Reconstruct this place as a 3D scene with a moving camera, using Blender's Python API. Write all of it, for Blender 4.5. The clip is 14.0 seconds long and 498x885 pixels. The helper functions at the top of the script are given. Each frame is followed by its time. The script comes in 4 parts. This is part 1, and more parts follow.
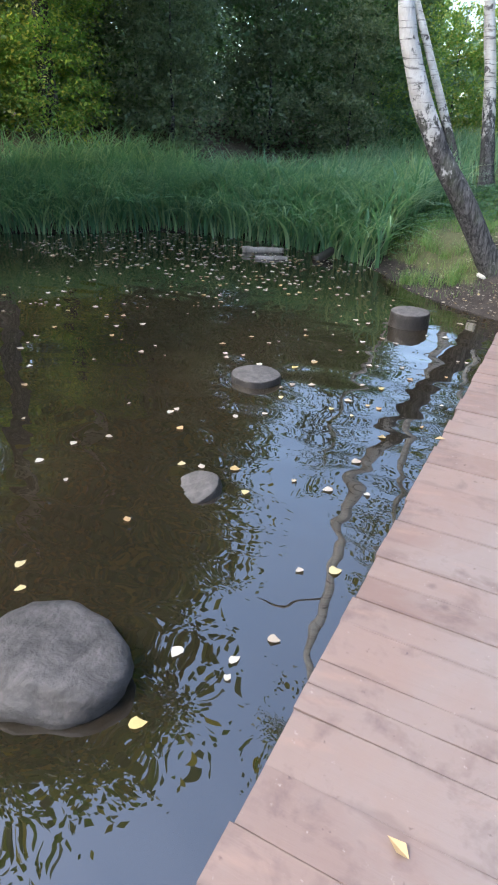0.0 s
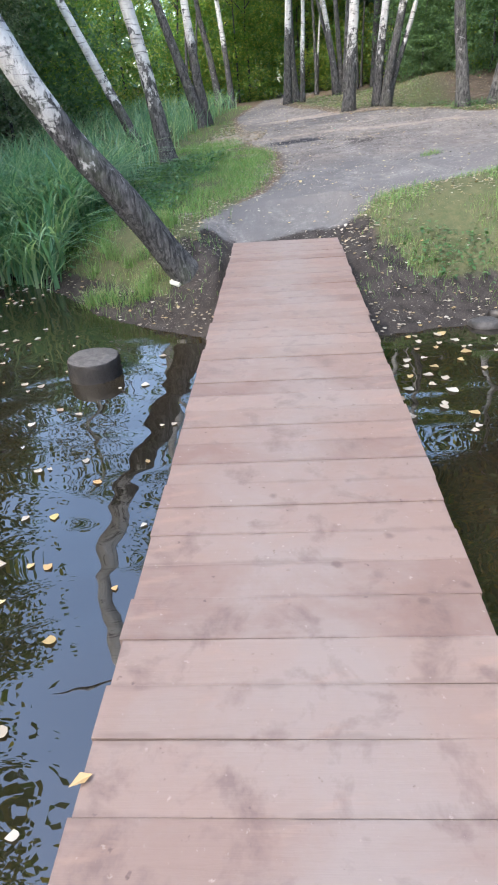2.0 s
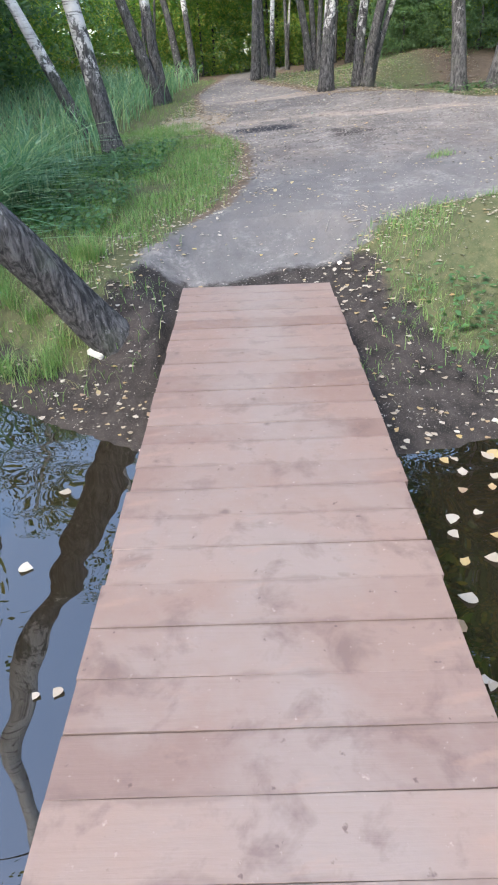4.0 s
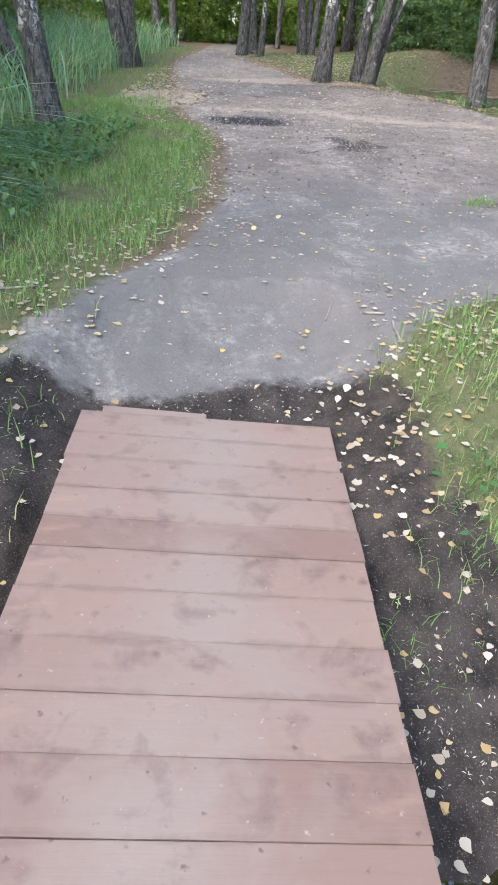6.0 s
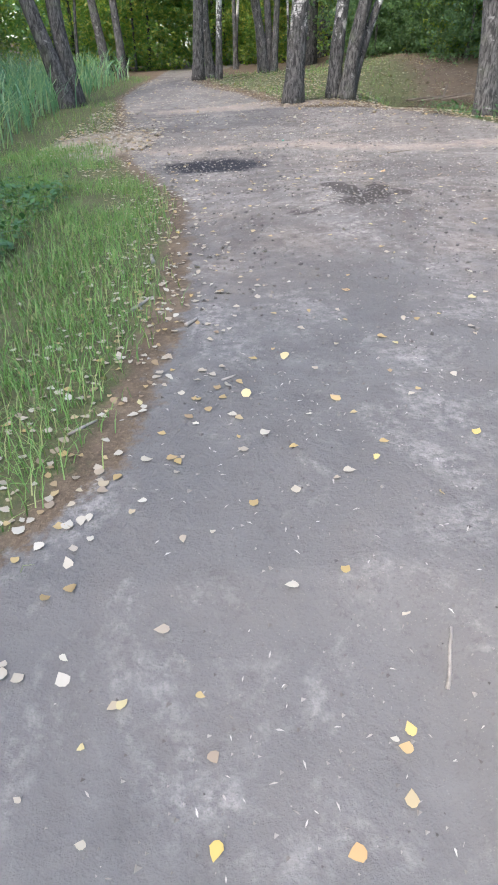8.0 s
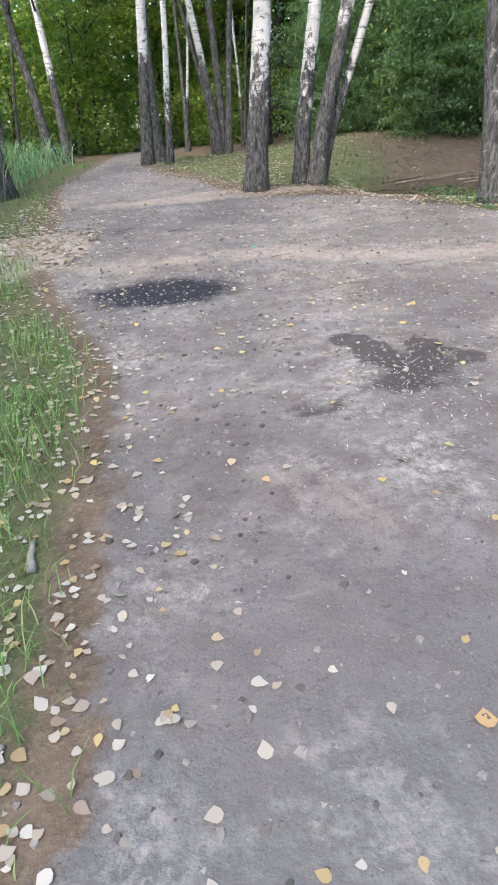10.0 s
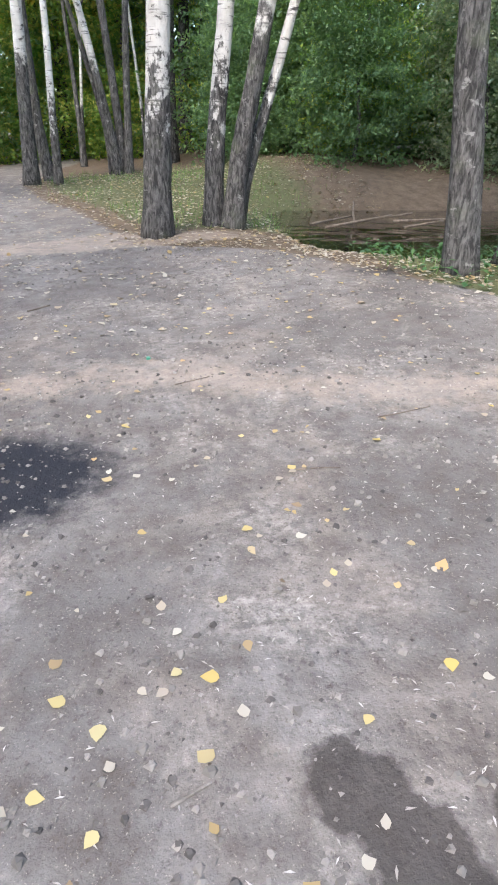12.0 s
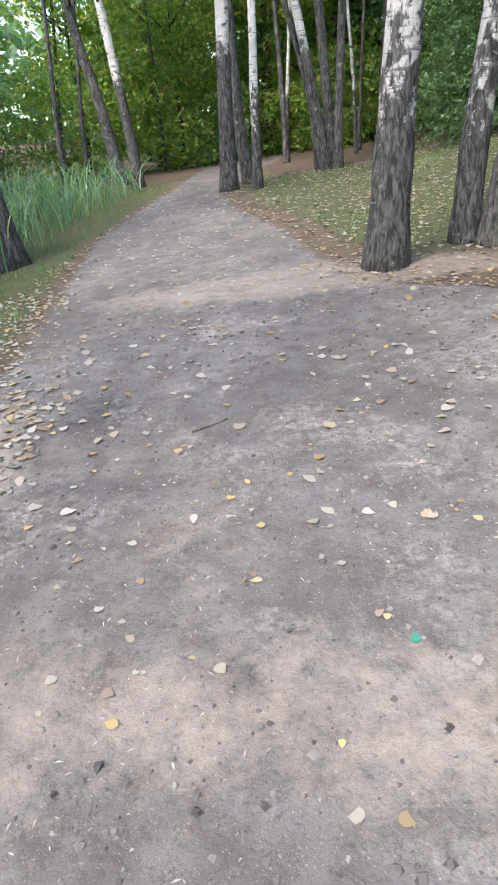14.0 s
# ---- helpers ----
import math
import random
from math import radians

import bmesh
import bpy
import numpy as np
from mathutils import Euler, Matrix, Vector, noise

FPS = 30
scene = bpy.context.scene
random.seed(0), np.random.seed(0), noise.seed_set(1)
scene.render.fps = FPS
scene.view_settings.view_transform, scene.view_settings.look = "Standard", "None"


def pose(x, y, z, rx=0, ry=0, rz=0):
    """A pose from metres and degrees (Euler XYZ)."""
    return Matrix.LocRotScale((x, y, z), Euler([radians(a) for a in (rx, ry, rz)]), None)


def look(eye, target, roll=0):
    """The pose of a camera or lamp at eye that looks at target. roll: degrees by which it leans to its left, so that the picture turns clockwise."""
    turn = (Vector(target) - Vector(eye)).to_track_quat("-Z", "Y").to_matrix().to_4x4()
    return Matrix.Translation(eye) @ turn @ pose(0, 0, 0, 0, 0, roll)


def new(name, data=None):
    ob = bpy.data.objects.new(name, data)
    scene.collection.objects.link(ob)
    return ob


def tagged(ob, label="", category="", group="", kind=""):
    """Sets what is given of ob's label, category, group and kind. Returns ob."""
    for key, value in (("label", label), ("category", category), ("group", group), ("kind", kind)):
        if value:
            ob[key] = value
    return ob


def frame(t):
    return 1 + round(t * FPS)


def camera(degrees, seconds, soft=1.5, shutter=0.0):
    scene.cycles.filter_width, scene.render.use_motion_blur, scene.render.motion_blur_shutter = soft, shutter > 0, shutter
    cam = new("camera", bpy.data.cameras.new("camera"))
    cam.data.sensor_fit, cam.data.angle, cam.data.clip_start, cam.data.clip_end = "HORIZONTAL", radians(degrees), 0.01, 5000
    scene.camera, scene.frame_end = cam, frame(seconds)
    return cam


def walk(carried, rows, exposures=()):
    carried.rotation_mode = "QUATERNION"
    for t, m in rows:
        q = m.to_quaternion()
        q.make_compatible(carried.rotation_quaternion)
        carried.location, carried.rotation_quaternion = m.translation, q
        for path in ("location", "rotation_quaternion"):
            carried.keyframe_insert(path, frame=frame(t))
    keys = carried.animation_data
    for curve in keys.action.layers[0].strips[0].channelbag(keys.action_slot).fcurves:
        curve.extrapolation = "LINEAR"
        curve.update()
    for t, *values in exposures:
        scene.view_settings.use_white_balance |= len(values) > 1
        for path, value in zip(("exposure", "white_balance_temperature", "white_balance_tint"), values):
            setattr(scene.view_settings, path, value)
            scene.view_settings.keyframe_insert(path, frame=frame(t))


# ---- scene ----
# camera and walk
cam = camera(44.8, 14.0, soft=2.0)
PATH = [
    (0.0, (0.436, -9.169, 1.461), (-0.467, -7.649, 0.525), 1.7),
    (0.5, (0.471, -8.654, 1.509), (-0.234, -7.043, 0.557), 0.0),
    (1.0, (0.458, -8.103, 1.470), (0.021, -6.408, 0.502), -2.0),
    (1.5, (0.471, -7.619, 1.469), (0.199, -5.896, 0.489), -3.7),
    (2.0, (0.462, -7.027, 1.477), (0.211, -5.315, 0.473), -4.3),
    (2.5, (0.413, -6.420, 1.492), (0.228, -4.713, 0.465), -3.2),
    (3.0, (0.349, -5.880, 1.446), (0.173, -4.181, 0.405), -3.9),
    (3.5, (0.324, -5.308, 1.519), (0.152, -3.618, 0.465), -3.7),
    (5.8, (0.196, -2.674, 1.489), (0.226, -1.011, 0.378), 5.4),
    (6.0, (0.174, -2.422, 1.519), (0.209, -0.763, 0.402), 6.6),
    (6.5, (0.121, -1.805, 1.496), (0.159, -0.155, 0.365), 7.6),
    (7.0, (0.072, -1.266, 1.519), (0.124, 0.379, 0.382), 7.6),
    (7.5, (0.089, -0.642, 1.524), (0.140, 1.008, 0.395), 4.5),
    (8.0, (0.080, -0.038, 1.507), (0.123, 1.647, 0.431), 0.7),
    (8.2, (0.063, 0.184, 1.521), (0.117, 1.880, 0.463), 0.8),
    (10.3, (0.109, 2.725, 1.588), (0.274, 4.504, 0.688), -0.6),
    (10.5, (0.120, 2.940, 1.601), (0.346, 4.704, 0.684), 1.2),
    (11.0, (0.278, 3.587, 1.724), (0.645, 5.331, 0.816), 1.5),
    (11.5, (0.442, 4.162, 1.794), (0.852, 5.899, 0.892), 1.8),
    (12.0, (0.452, 4.696, 1.858), (0.874, 6.440, 0.973), 1.6),
    (12.5, (0.458, 5.271, 1.904), (0.770, 7.040, 1.025), 0.9),
    (13.0, (0.417, 5.963, 1.885), (0.374, 7.747, 0.983), -2.9),
    (13.5, (0.394, 6.526, 1.877), (0.286, 8.302, 0.965), -3.0),
    (14.0, (0.384, 7.129, 1.924), (0.199, 8.900, 1.014), -4.3),
]
walk(cam, [(t, look(eye, aim, roll)) for t, eye, aim, roll in PATH])

# world, sun, exposure
SUN_EL, SUN_AZ = radians(50), radians(-142)      # azimuth from +y, clockwise
world = bpy.data.worlds.new("sky")
scene.world = world
world.use_nodes = True
wn = world.node_tree.nodes
sky = wn.new("ShaderNodeTexSky")
sky.sky_type, sky.sun_disc = "NISHITA", False
sky.sun_elevation, sky.sun_rotation = SUN_EL, SUN_AZ
sky.air_density, sky.dust_density, sky.ozone_density = 1.1, 2.3, 1.3
world.node_tree.links.new(sky.outputs[0], wn["Background"].inputs[0])
wn["Background"].inputs[1].default_value = 0.15
sun = new("sun", bpy.data.lights.new("sun", "SUN"))
sun.data.energy, sun.data.angle, sun.data.color = 0.60, radians(14), (1, 0.97, 0.94)
sd = Vector((math.sin(SUN_AZ) * math.cos(SUN_EL), math.cos(SUN_AZ) * math.cos(SUN_EL), math.sin(SUN_EL)))
sun.matrix_world = look(sd * 50, (0, 0, 0))
scene.view_settings.exposure = 2.42


# ---- materials ----
class Mat:
    """A small helper round one node material."""

    def __init__(self, name, rough=0.8, **sockets):
        self.m = bpy.data.materials.new(name)
        self.m.use_nodes = True
        self.n, self.l = self.m.node_tree.nodes, self.m.node_tree.links
        self.b = self.n["Principled BSDF"]
        self.b.inputs["Roughness"].default_value = rough
        for k, v in sockets.items():
            self.b.inputs[k.replace("_", " ")].default_value = v

    def coord(self, out="Object", scale=(1, 1, 1)):
        c, mp = self.n.new("ShaderNodeTexCoord"), self.n.new("ShaderNodeMapping")
        mp.inputs["Scale"].default_value = scale
        self.l.new(c.outputs[out], mp.inputs["Vector"])
        return mp.outputs[0]

    def noise(self, scale, detail=4, vec=None, rough=0.55, dist=0.0):
        t = self.n.new("ShaderNodeTexNoise")
        t.inputs["Scale"].default_value, t.inputs["Detail"].default_value = scale, detail
        t.inputs["Roughness"].default_value, t.inputs["Distortion"].default_value = rough, dist
        if vec is not None:
            self.l.new(vec, t.inputs["Vector"])
        return t.outputs[0]

    def voronoi(self, scale, vec=None, feature="F1"):
        t = self.n.new("ShaderNodeTexVoronoi")
        t.feature = feature
        t.inputs["Scale"].default_value = scale
        if vec is not None:
            self.l.new(vec, t.inputs["Vector"])
        return t.outputs[0]

    def ramp(self, fac, *stops):
        r = self.n.new("ShaderNodeValToRGB")
        e = r.color_ramp.elements
        while len(e) < len(stops):
            e.new(0.5)
        for el, (p, c) in zip(e, stops):
            el.position = p
            el.color = (c, c, c, 1) if isinstance(c, (int, float)) else (*c, 1)
        self.l.new(fac, r.inputs[0])
        return r.outputs[0]

    def mix(self, fac, a, b, mode="MIX"):
        x = self.n.new("ShaderNodeMix")
        x.data_type, x.blend_type = "RGBA", mode
        for sock, v in ((x.inputs[0], fac), (x.inputs[6], a), (x.inputs[7], b)):
            if isinstance(v, (int, float)):
                sock.default_value = v
            elif isinstance(v, tuple):
                sock.default_value = (*v, 1)
            else:
                self.l.new(v, sock)
        return x.outputs[2]

    def math(self, op, a, b=0.0):
        x = self.n.new("ShaderNodeMath")
        x.operation = op
        for sock, v in ((x.inputs[0], a), (x.inputs[1], b)):
            if isinstance(v, (int, float)):
                sock.default_value = v
            else:
                self.l.new(v, sock)
        return x.outputs[0]

    def put(self, socket, v):
        self.l.new(v, self.b.inputs[socket])
        return self

    def bump(self, height, strength=0.5, dist=0.01):
        x = self.n.new("ShaderNodeBump")
        x.inputs["Strength"].default_value, x.inputs["Distance"].default_value = strength, dist
        self.l.new(height, x.inputs["Height"])
        self.l.new(x.outputs[0], self.b.inputs["Normal"])
        return self

    def island(self):
        return self.n.new("ShaderNodeNewGeometry").outputs["Random Per Island"]

    def obj_random(self):
        return self.n.new("ShaderNodeObjectInfo").outputs["Random"]

    def attr(self, name):
        a, s = self.n.new("ShaderNodeAttribute"), self.n.new("ShaderNodeSeparateColor")
        a.attribute_name = name
        self.l.new(a.outputs["Color"], s.inputs[0])
        return s.outputs


def leafy(name, colours, rough=0.5, trans=0.45):
    """Thin foliage: each leaf takes one of the colours, and passes some light."""
    m = Mat(name, rough)
    k = len(colours)
    col = m.ramp(m.island(), *[(i / max(1, k - 1), c) for i, c in enumerate(colours)])
    m.put("Base Color", col)
    tr, ms = m.n.new("ShaderNodeBsdfTranslucent"), m.n.new("ShaderNodeMixShader")
    m.l.new(m.mix(1.0, col, (1.0, 1.0, 0.55), "MULTIPLY"), tr.inputs[0])
    ms.inputs[0].default_value = trans
    m.l.new(m.b.outputs[0], ms.inputs[1])
    m.l.new(tr.outputs[0], ms.inputs[2])
    m.l.new(ms.outputs[0], m.n["Material Output"].inputs[0])
    return m.m


def ground_material():
    m = Mat("soil", 0.95, Specular_IOR_Level=0.15)
    v = m.coord()
    a, b, dark = m.attr("cover"), m.attr("marks"), m.attr("tone")[0]
    broad, mid, fine = m.noise(0.9, 5, v), m.noise(7, 6, v, 0.65), m.noise(60, 4, v, 0.7)
    grit = m.noise(140, 3, v, 0.7)
    soil = m.mix(m.ramp(broad, (0.35, 0), (0.65, 1)), (0.130, 0.119, 0.112), (0.205, 0.190, 0.179))
    soil = m.mix(m.ramp(m.noise(1.3, 4, v, 0.6, 0.8), (0.50, 0), (0.68, 0.75)), soil, (0.255, 0.218, 0.188))
    soil = m.mix(m.ramp(mid, (0.40, 0), (0.68, 0.9)), soil, (0.105, 0.090, 0.080))
    soil = m.mix(m.ramp(m.noise(27, 5, v, 0.75), (0.56, 0), (0.66, 0.7)), soil, (0.085, 0.075, 0.070))
    chalk = m.math("MULTIPLY", m.ramp(m.noise(1.7, 6, v, 0.7, 0.5), (0.50, 0), (0.70, 1)), m.ramp(m.noise(22, 5, v, 0.75), (0.42, 0), (0.62, 1)))
    soil = m.mix(m.math("MULTIPLY", chalk, 0.7), soil, (0.47, 0.43, 0.385))
    soil = m.mix(m.ramp(grit, (0.62, 0), (0.72, 0.8)), soil, (0.45, 0.40, 0.34))
    soil = m.mix(m.ramp(fine, (0.30, 0.8), (0.42, 0)), soil, (0.09, 0.075, 0.065))
    packed = m.mix(m.ramp(mid, (0.3, 0), (0.7, 1)), (0.100, 0.097, 0.096), (0.152, 0.148, 0.146))
    packed = m.mix(m.math("MULTIPLY", chalk, 0.75), packed, (0.36, 0.34, 0.32))
    soil = m.mix(m.math("MULTIPLY", dark, m.ramp(m.noise(0.8, 4, v), (0.35, 1), (0.8, 0.4))), soil, packed)
    wood = m.mix(m.ramp(m.noise(5, 6, v, 0.7), (0.35, 0), (0.65, 1)), (0.075, 0.056, 0.040), (0.15, 0.113, 0.080))
    wood = m.mix(m.ramp(fine, (0.5, 0), (0.7, 0.6)), wood, (0.24, 0.18, 0.115))
    turf = m.mix(m.ramp(m.noise(9, 5, v, 0.7), (0.35, 0), (0.68, 1)), (0.055, 0.07, 0.03), (0.115, 0.115, 0.06))
    turf = m.mix(m.ramp(fine, (0.52, 0), (0.72, 0.6)), turf, (0.20, 0.16, 0.09))
    mud = m.mix(m.ramp(mid, (0.35, 0), (0.7, 1)), (0.017, 0.015, 0.014), (0.058, 0.050, 0.045))
    mud = m.mix(m.ramp(grit, (0.58, 0), (0.70, 0.6)), mud, (0.24, 0.21, 0.18))
    edge = m.math("MULTIPLY", m.math("SUBTRACT", m.noise(8, 6, v, 0.75), 0.5), 1.3)

    def mask(s, lo=0.4, hi=0.6):
        return m.ramp(m.math("ADD", s, edge), (lo, 0), (hi, 1))
    col = m.mix(mask(a[1], 0.35, 0.6), wood, turf)
    col = m.mix(mask(a[0], 0.38, 0.6), col, soil)
    # tan of the sandy litter, also painting the warm sun patch left of the path
    col = m.mix(mask(b[2], 0.3, 0.8), col, m.mix(fine, (0.25, 0.205, 0.168), (0.40, 0.335, 0.28)))
    col = m.mix(mask(a[2], 0.35, 0.65), col, mud)
    col = m.mix(m.ramp(m.math("ADD", b[0], edge), (0.25, 0), (0.75, 0.93)), col, (0.015, 0.017, 0.024))
    col = m.mix(m.math("MULTIPLY", mask(b[1], 0.36, 0.60), 0.74), col, (0.040, 0.034, 0.031))
    m.put("Base Color", col)
    h = m.math("ADD", m.math("MULTIPLY", mid, 1.2), m.math("ADD", m.math("MULTIPLY", fine, 0.5), m.math("MULTIPLY", grit, 0.10)))
    return m.bump(h, 0.55, 0.035).m


def water_material():
    m = Mat("pond_water", 0.008, IOR=2.1)
    v = m.coord()
    m.put("Base Color", m.mix(m.ramp(m.noise(0.5, 3, v), (0.35, 0), (0.7, 1)), (0.011, 0.009, 0.006), (0.024, 0.018, 0.010)))
    w = m.n.new("ShaderNodeTexWave")
    w.wave_type, w.rings_direction = "RINGS", "SPHERICAL"
    w.inputs["Scale"].default_value, w.inputs["Distortion"].default_value = 0.75, 2.2
    w.inputs["Detail"].default_value = 1.0
    mp = m.coord(scale=(1, 1, 1))
    mp.node.inputs["Location"].default_value = (1.5, 2.4, 0)
    m.l.new(mp, w.inputs["Vector"])
    swell = m.noise(1.5, 1, m.coord(scale=(0.9, 1.5, 1)), 0.4, 0.5)
    h = m.math("ADD", m.math("MULTIPLY", w.outputs[1], 0.07), m.math("ADD", m.math("MULTIPLY", swell, 0.85), m.math("MULTIPLY", m.noise(5, 1, v, 0.4), 0.045)))
    return m.bump(h, 0.5, 0.032).m


def plank_material():
    """Reddish stain, worn grey along the middle where feet go, dark knots and scuffs."""
    m = Mat("painted_board", 0.62)
    pos = m.n.new("ShaderNodeNewGeometry").outputs["Position"]
    r = m.obj_random()
    sep = m.n.new("ShaderNodeSeparateXYZ")
    m.l.new(m.coord(), sep.inputs[0])
    grain = m.noise(1.0, 6, m.coord(scale=(2.2, 45, 20)), 0.7, 0.6)
    base = m.ramp(r, (0.0, (0.162, 0.105, 0.085)), (0.25, (0.203, 0.141, 0.115)), (0.5, (0.182, 0.125, 0.102)), (0.75, (0.210, 0.151, 0.124)), (0.95, (0.184, 0.127, 0.105)), (1.0, (0.122, 0.077, 0.065)))
    cloud = m.noise(1.9, 5, pos, 0.65, 0.4)
    mid = m.math("SUBTRACT", 1.0, m.math("MULTIPLY", m.math("ABSOLUTE", sep.outputs[0]), 1.9))
    worn = m.math("ADD", m.math("MULTIPLY", mid, 0.45), m.math("MULTIPLY", m.math("SUBTRACT", cloud, 0.5), 1.9))
    col = m.mix(m.ramp(worn, (0.0, 0.0), (0.5, 0.85)), base, (0.203, 0.165, 0.146))
    col = m.mix(m.ramp(grain, (0.28, 0.14), (0.44, 0)), col, (0.111, 0.066, 0.050))
    stain = m.noise(1.0, 5, m.coord(scale=(3.0, 11, 3)), 0.6, 0.5)
    far = m.n.new("ShaderNodeVectorMath")
    far.operation = "ADD"
    m.l.new(pos, far.inputs[0])
    far.inputs[1].default_value = (4.0, 9.0, 2.0)
    blot = m.noise(5.5, 5, far.outputs[0], 0.65, 0.3)
    col = m.mix(m.ramp(blot, (0.53, 0), (0.68, 0.65)), col, (0.100, 0.064, 0.053))
    col = m.mix(m.ramp(stain, (0.60, 0), (0.74, 0.4)), col, (0.265, 0.172, 0.129))
    knot = m.voronoi(5.0, pos)
    col = m.mix(m.ramp(m.math("ADD", knot, m.math("MULTIPLY", m.noise(18, 3, pos), 0.22)), (0.13, 0.7), (0.22, 0)), col, (0.088, 0.057, 0.046))
    chip = m.noise(34, 4, pos, 0.6)
    col = m.mix(m.ramp(chip, (0.66, 0), (0.75, 0.7)), col, (0.324, 0.270, 0.231))
    col = m.mix(m.ramp(m.noise(24, 3, far.outputs[0]), (0.68, 0), (0.75, 0.75)), col, (0.066, 0.041, 0.032))
    gen = m.n.new("ShaderNodeSeparateXYZ")
    m.l.new(m.coord("Generated"), gen.inputs[0])
    rim = m.math("MULTIPLY", m.math("ABSOLUTE", m.math("SUBTRACT", gen.outputs[1], 0.5)), 2.0)
    rim = m.math("ADD", rim, m.math("MULTIPLY", m.math("SUBTRACT", m.noise(4.5, 4, far.outputs[0], 0.6), 0.5), 1.1))
    col = m.mix(m.ramp(rim, (0.84, 0), (1.15, 0.32)), col, (0.092, 0.061, 0.050))
    m.put("Base Color", col)
    m.put("Roughness", m.ramp(blot, (0.4, 0.7), (0.7, 0.5)))
    return m.bump(m.math("ADD", grain, m.math("MULTIPLY", chip, 0.6)), 0.22, 0.006).m


def bark_material(name, dark_to, white=(0.66, 0.645, 0.62), spread=1.6):
    """Birch bark: dark, deeply cracked foot up to dark_to metres, breaking up into white with dark bands above."""
    m = Mat(name, 0.85)
    v = m.coord()
    sep = m.n.new("ShaderNodeSeparateXYZ")
    m.l.new(v, sep.inputs[0])
    fis = m.noise(1.0, 6, m.coord(scale=(24, 24, 6)), 0.7, 0.8)
    plate = m.voronoi(1.0, m.coord(scale=(17, 17, 5.5)), "DISTANCE_TO_EDGE")
    rough = m.mix(m.ramp(fis, (0.42, 0), (0.60, 1)), (0.018, 0.017, 0.017), (0.150, 0.142, 0.136))
    rough = m.mix(m.ramp(plate, (0.02, 0.4), (0.12, 0)), rough, (0.022, 0.020, 0.019))
    rough = m.mix(m.ramp(m.noise(3, 3, v), (0.55, 0), (0.75, 0.4)), rough, (0.13, 0.15, 0.09))
    flake = m.noise(1.0, 5, m.coord(scale=(7, 7, 9)), 0.7, 0.4)
    rough = m.mix(m.ramp(flake, (0.62, 0), (0.68, 0.7)), rough, (0.34, 0.33, 0.315))
    band = m.noise(1.0, 4, m.coord(scale=(3.5, 3.5, 34)), 0.6, 0.3)
    scar = m.noise(1.0, 5, m.coord(scale=(4.5, 4.5, 6.0)), 0.6, 0.6)
    pale = m.mix(m.ramp(m.noise(5, 4, v), (0.35, 0), (0.65, 1)), white, (white[0] * 0.74, white[1] * 0.72, white[2] * 0.70))
    pale = m.mix(m.ramp(band, (0.57, 0), (0.65, 0.8)), pale, (0.07, 0.063, 0.06))
    pale = m.mix(m.ramp(scar, (0.59, 0), (0.65, 0.9)), pale, (0.045, 0.04, 0.038))
    up = m.math("MULTIPLY", m.math("SUBTRACT", sep.outputs[2], dark_to), 0.8)
    up = m.math("ADD", up, m.math("MULTIPLY", m.math("SUBTRACT", m.noise(1.0, 5, m.coord(scale=(7, 7, 4.5)), 0.7), 0.5), 2.2 * spread))
    m.put("Base Color", m.mix(m.ramp(up, (0.0, 0), (0.25, 1)), rough, pale))
    return m.bump(m.math("ADD", fis, m.math("ADD", m.math("MULTIPLY", band, 0.3), m.math("MULTIPLY", plate, 0.4))), 0.9, 0.03).m


def wood_material(name, dark, light, scale=(9, 9, 3), rough=0.85):
    m = Mat(name, rough)
    g = m.noise(1.0, 6, m.coord(scale=scale), 0.7, 0.7)
    m.put("Base Color", m.mix(m.ramp(g, (0.33, 0), (0.68, 1)), dark, light))
    return m.bump(m.math("ADD", g, m.noise(40, 4, m.coord())), 0.6, 0.012).m


SOIL, WATER, PLANK = ground_material(), water_material(), plank_material()
JOIST = wood_material("weathered_timber", (0.05, 0.04, 0.035), (0.14, 0.11, 0.09))
STUMP_SIDE = wood_material("wet_dark_bark", (0.014, 0.012, 0.011), (0.05, 0.043, 0.038), rough=0.45)
STUMP_TOP = wood_material("grey_cut_wood", (0.045, 0.042, 0.040), (0.125, 0.114, 0.106), (14, 14, 14))
STONE = wood_material("dull_grey_stone", (0.020, 0.019, 0.018), (0.085, 0.078, 0.074), (9, 9, 9), 0.7)
DEADWOOD = wood_material("bleached_deadwood", (0.13, 0.115, 0.10), (0.36, 0.325, 0.29))
BARK_LOW = bark_material("birch_bark_white", 1.45)
BARK_MID = bark_material("birch_bark_patchy", 1.55, (0.60, 0.58, 0.555))
BARK_HIGH = bark_material("birch_bark_dark_foot", 2.35, spread=0.8)
BARK_GREY = bark_material("dark_grey_bark", 5.0, (0.46, 0.45, 0.43))
REED = leafy("reed_blade", [(0.13, 0.27, 0.18), (0.19, 0.38, 0.21), (0.15, 0.32, 0.22), (0.34, 0.50, 0.29), (0.46, 0.55, 0.36)], 0.4, 0.5)
GRASS = leafy("grass_blade", [(0.10, 0.21, 0.06), (0.16, 0.32, 0.08), (0.13, 0.27, 0.075), (0.20, 0.33, 0.10), (0.34, 0.33, 0.17)], 0.55, 0.35)
HERB = leafy("low_herb_leaf", [(0.035, 0.10, 0.035), (0.07, 0.17, 0.05), (0.05, 0.13, 0.05)], 0.5, 0.3)
CROWN = leafy("birch_leaf", [(0.07, 0.13, 0.025), (0.10, 0.17, 0.03), (0.055, 0.11, 0.03), (0.16, 0.19, 0.035), (0.30, 0.26, 0.04)], 0.5, 0.5)
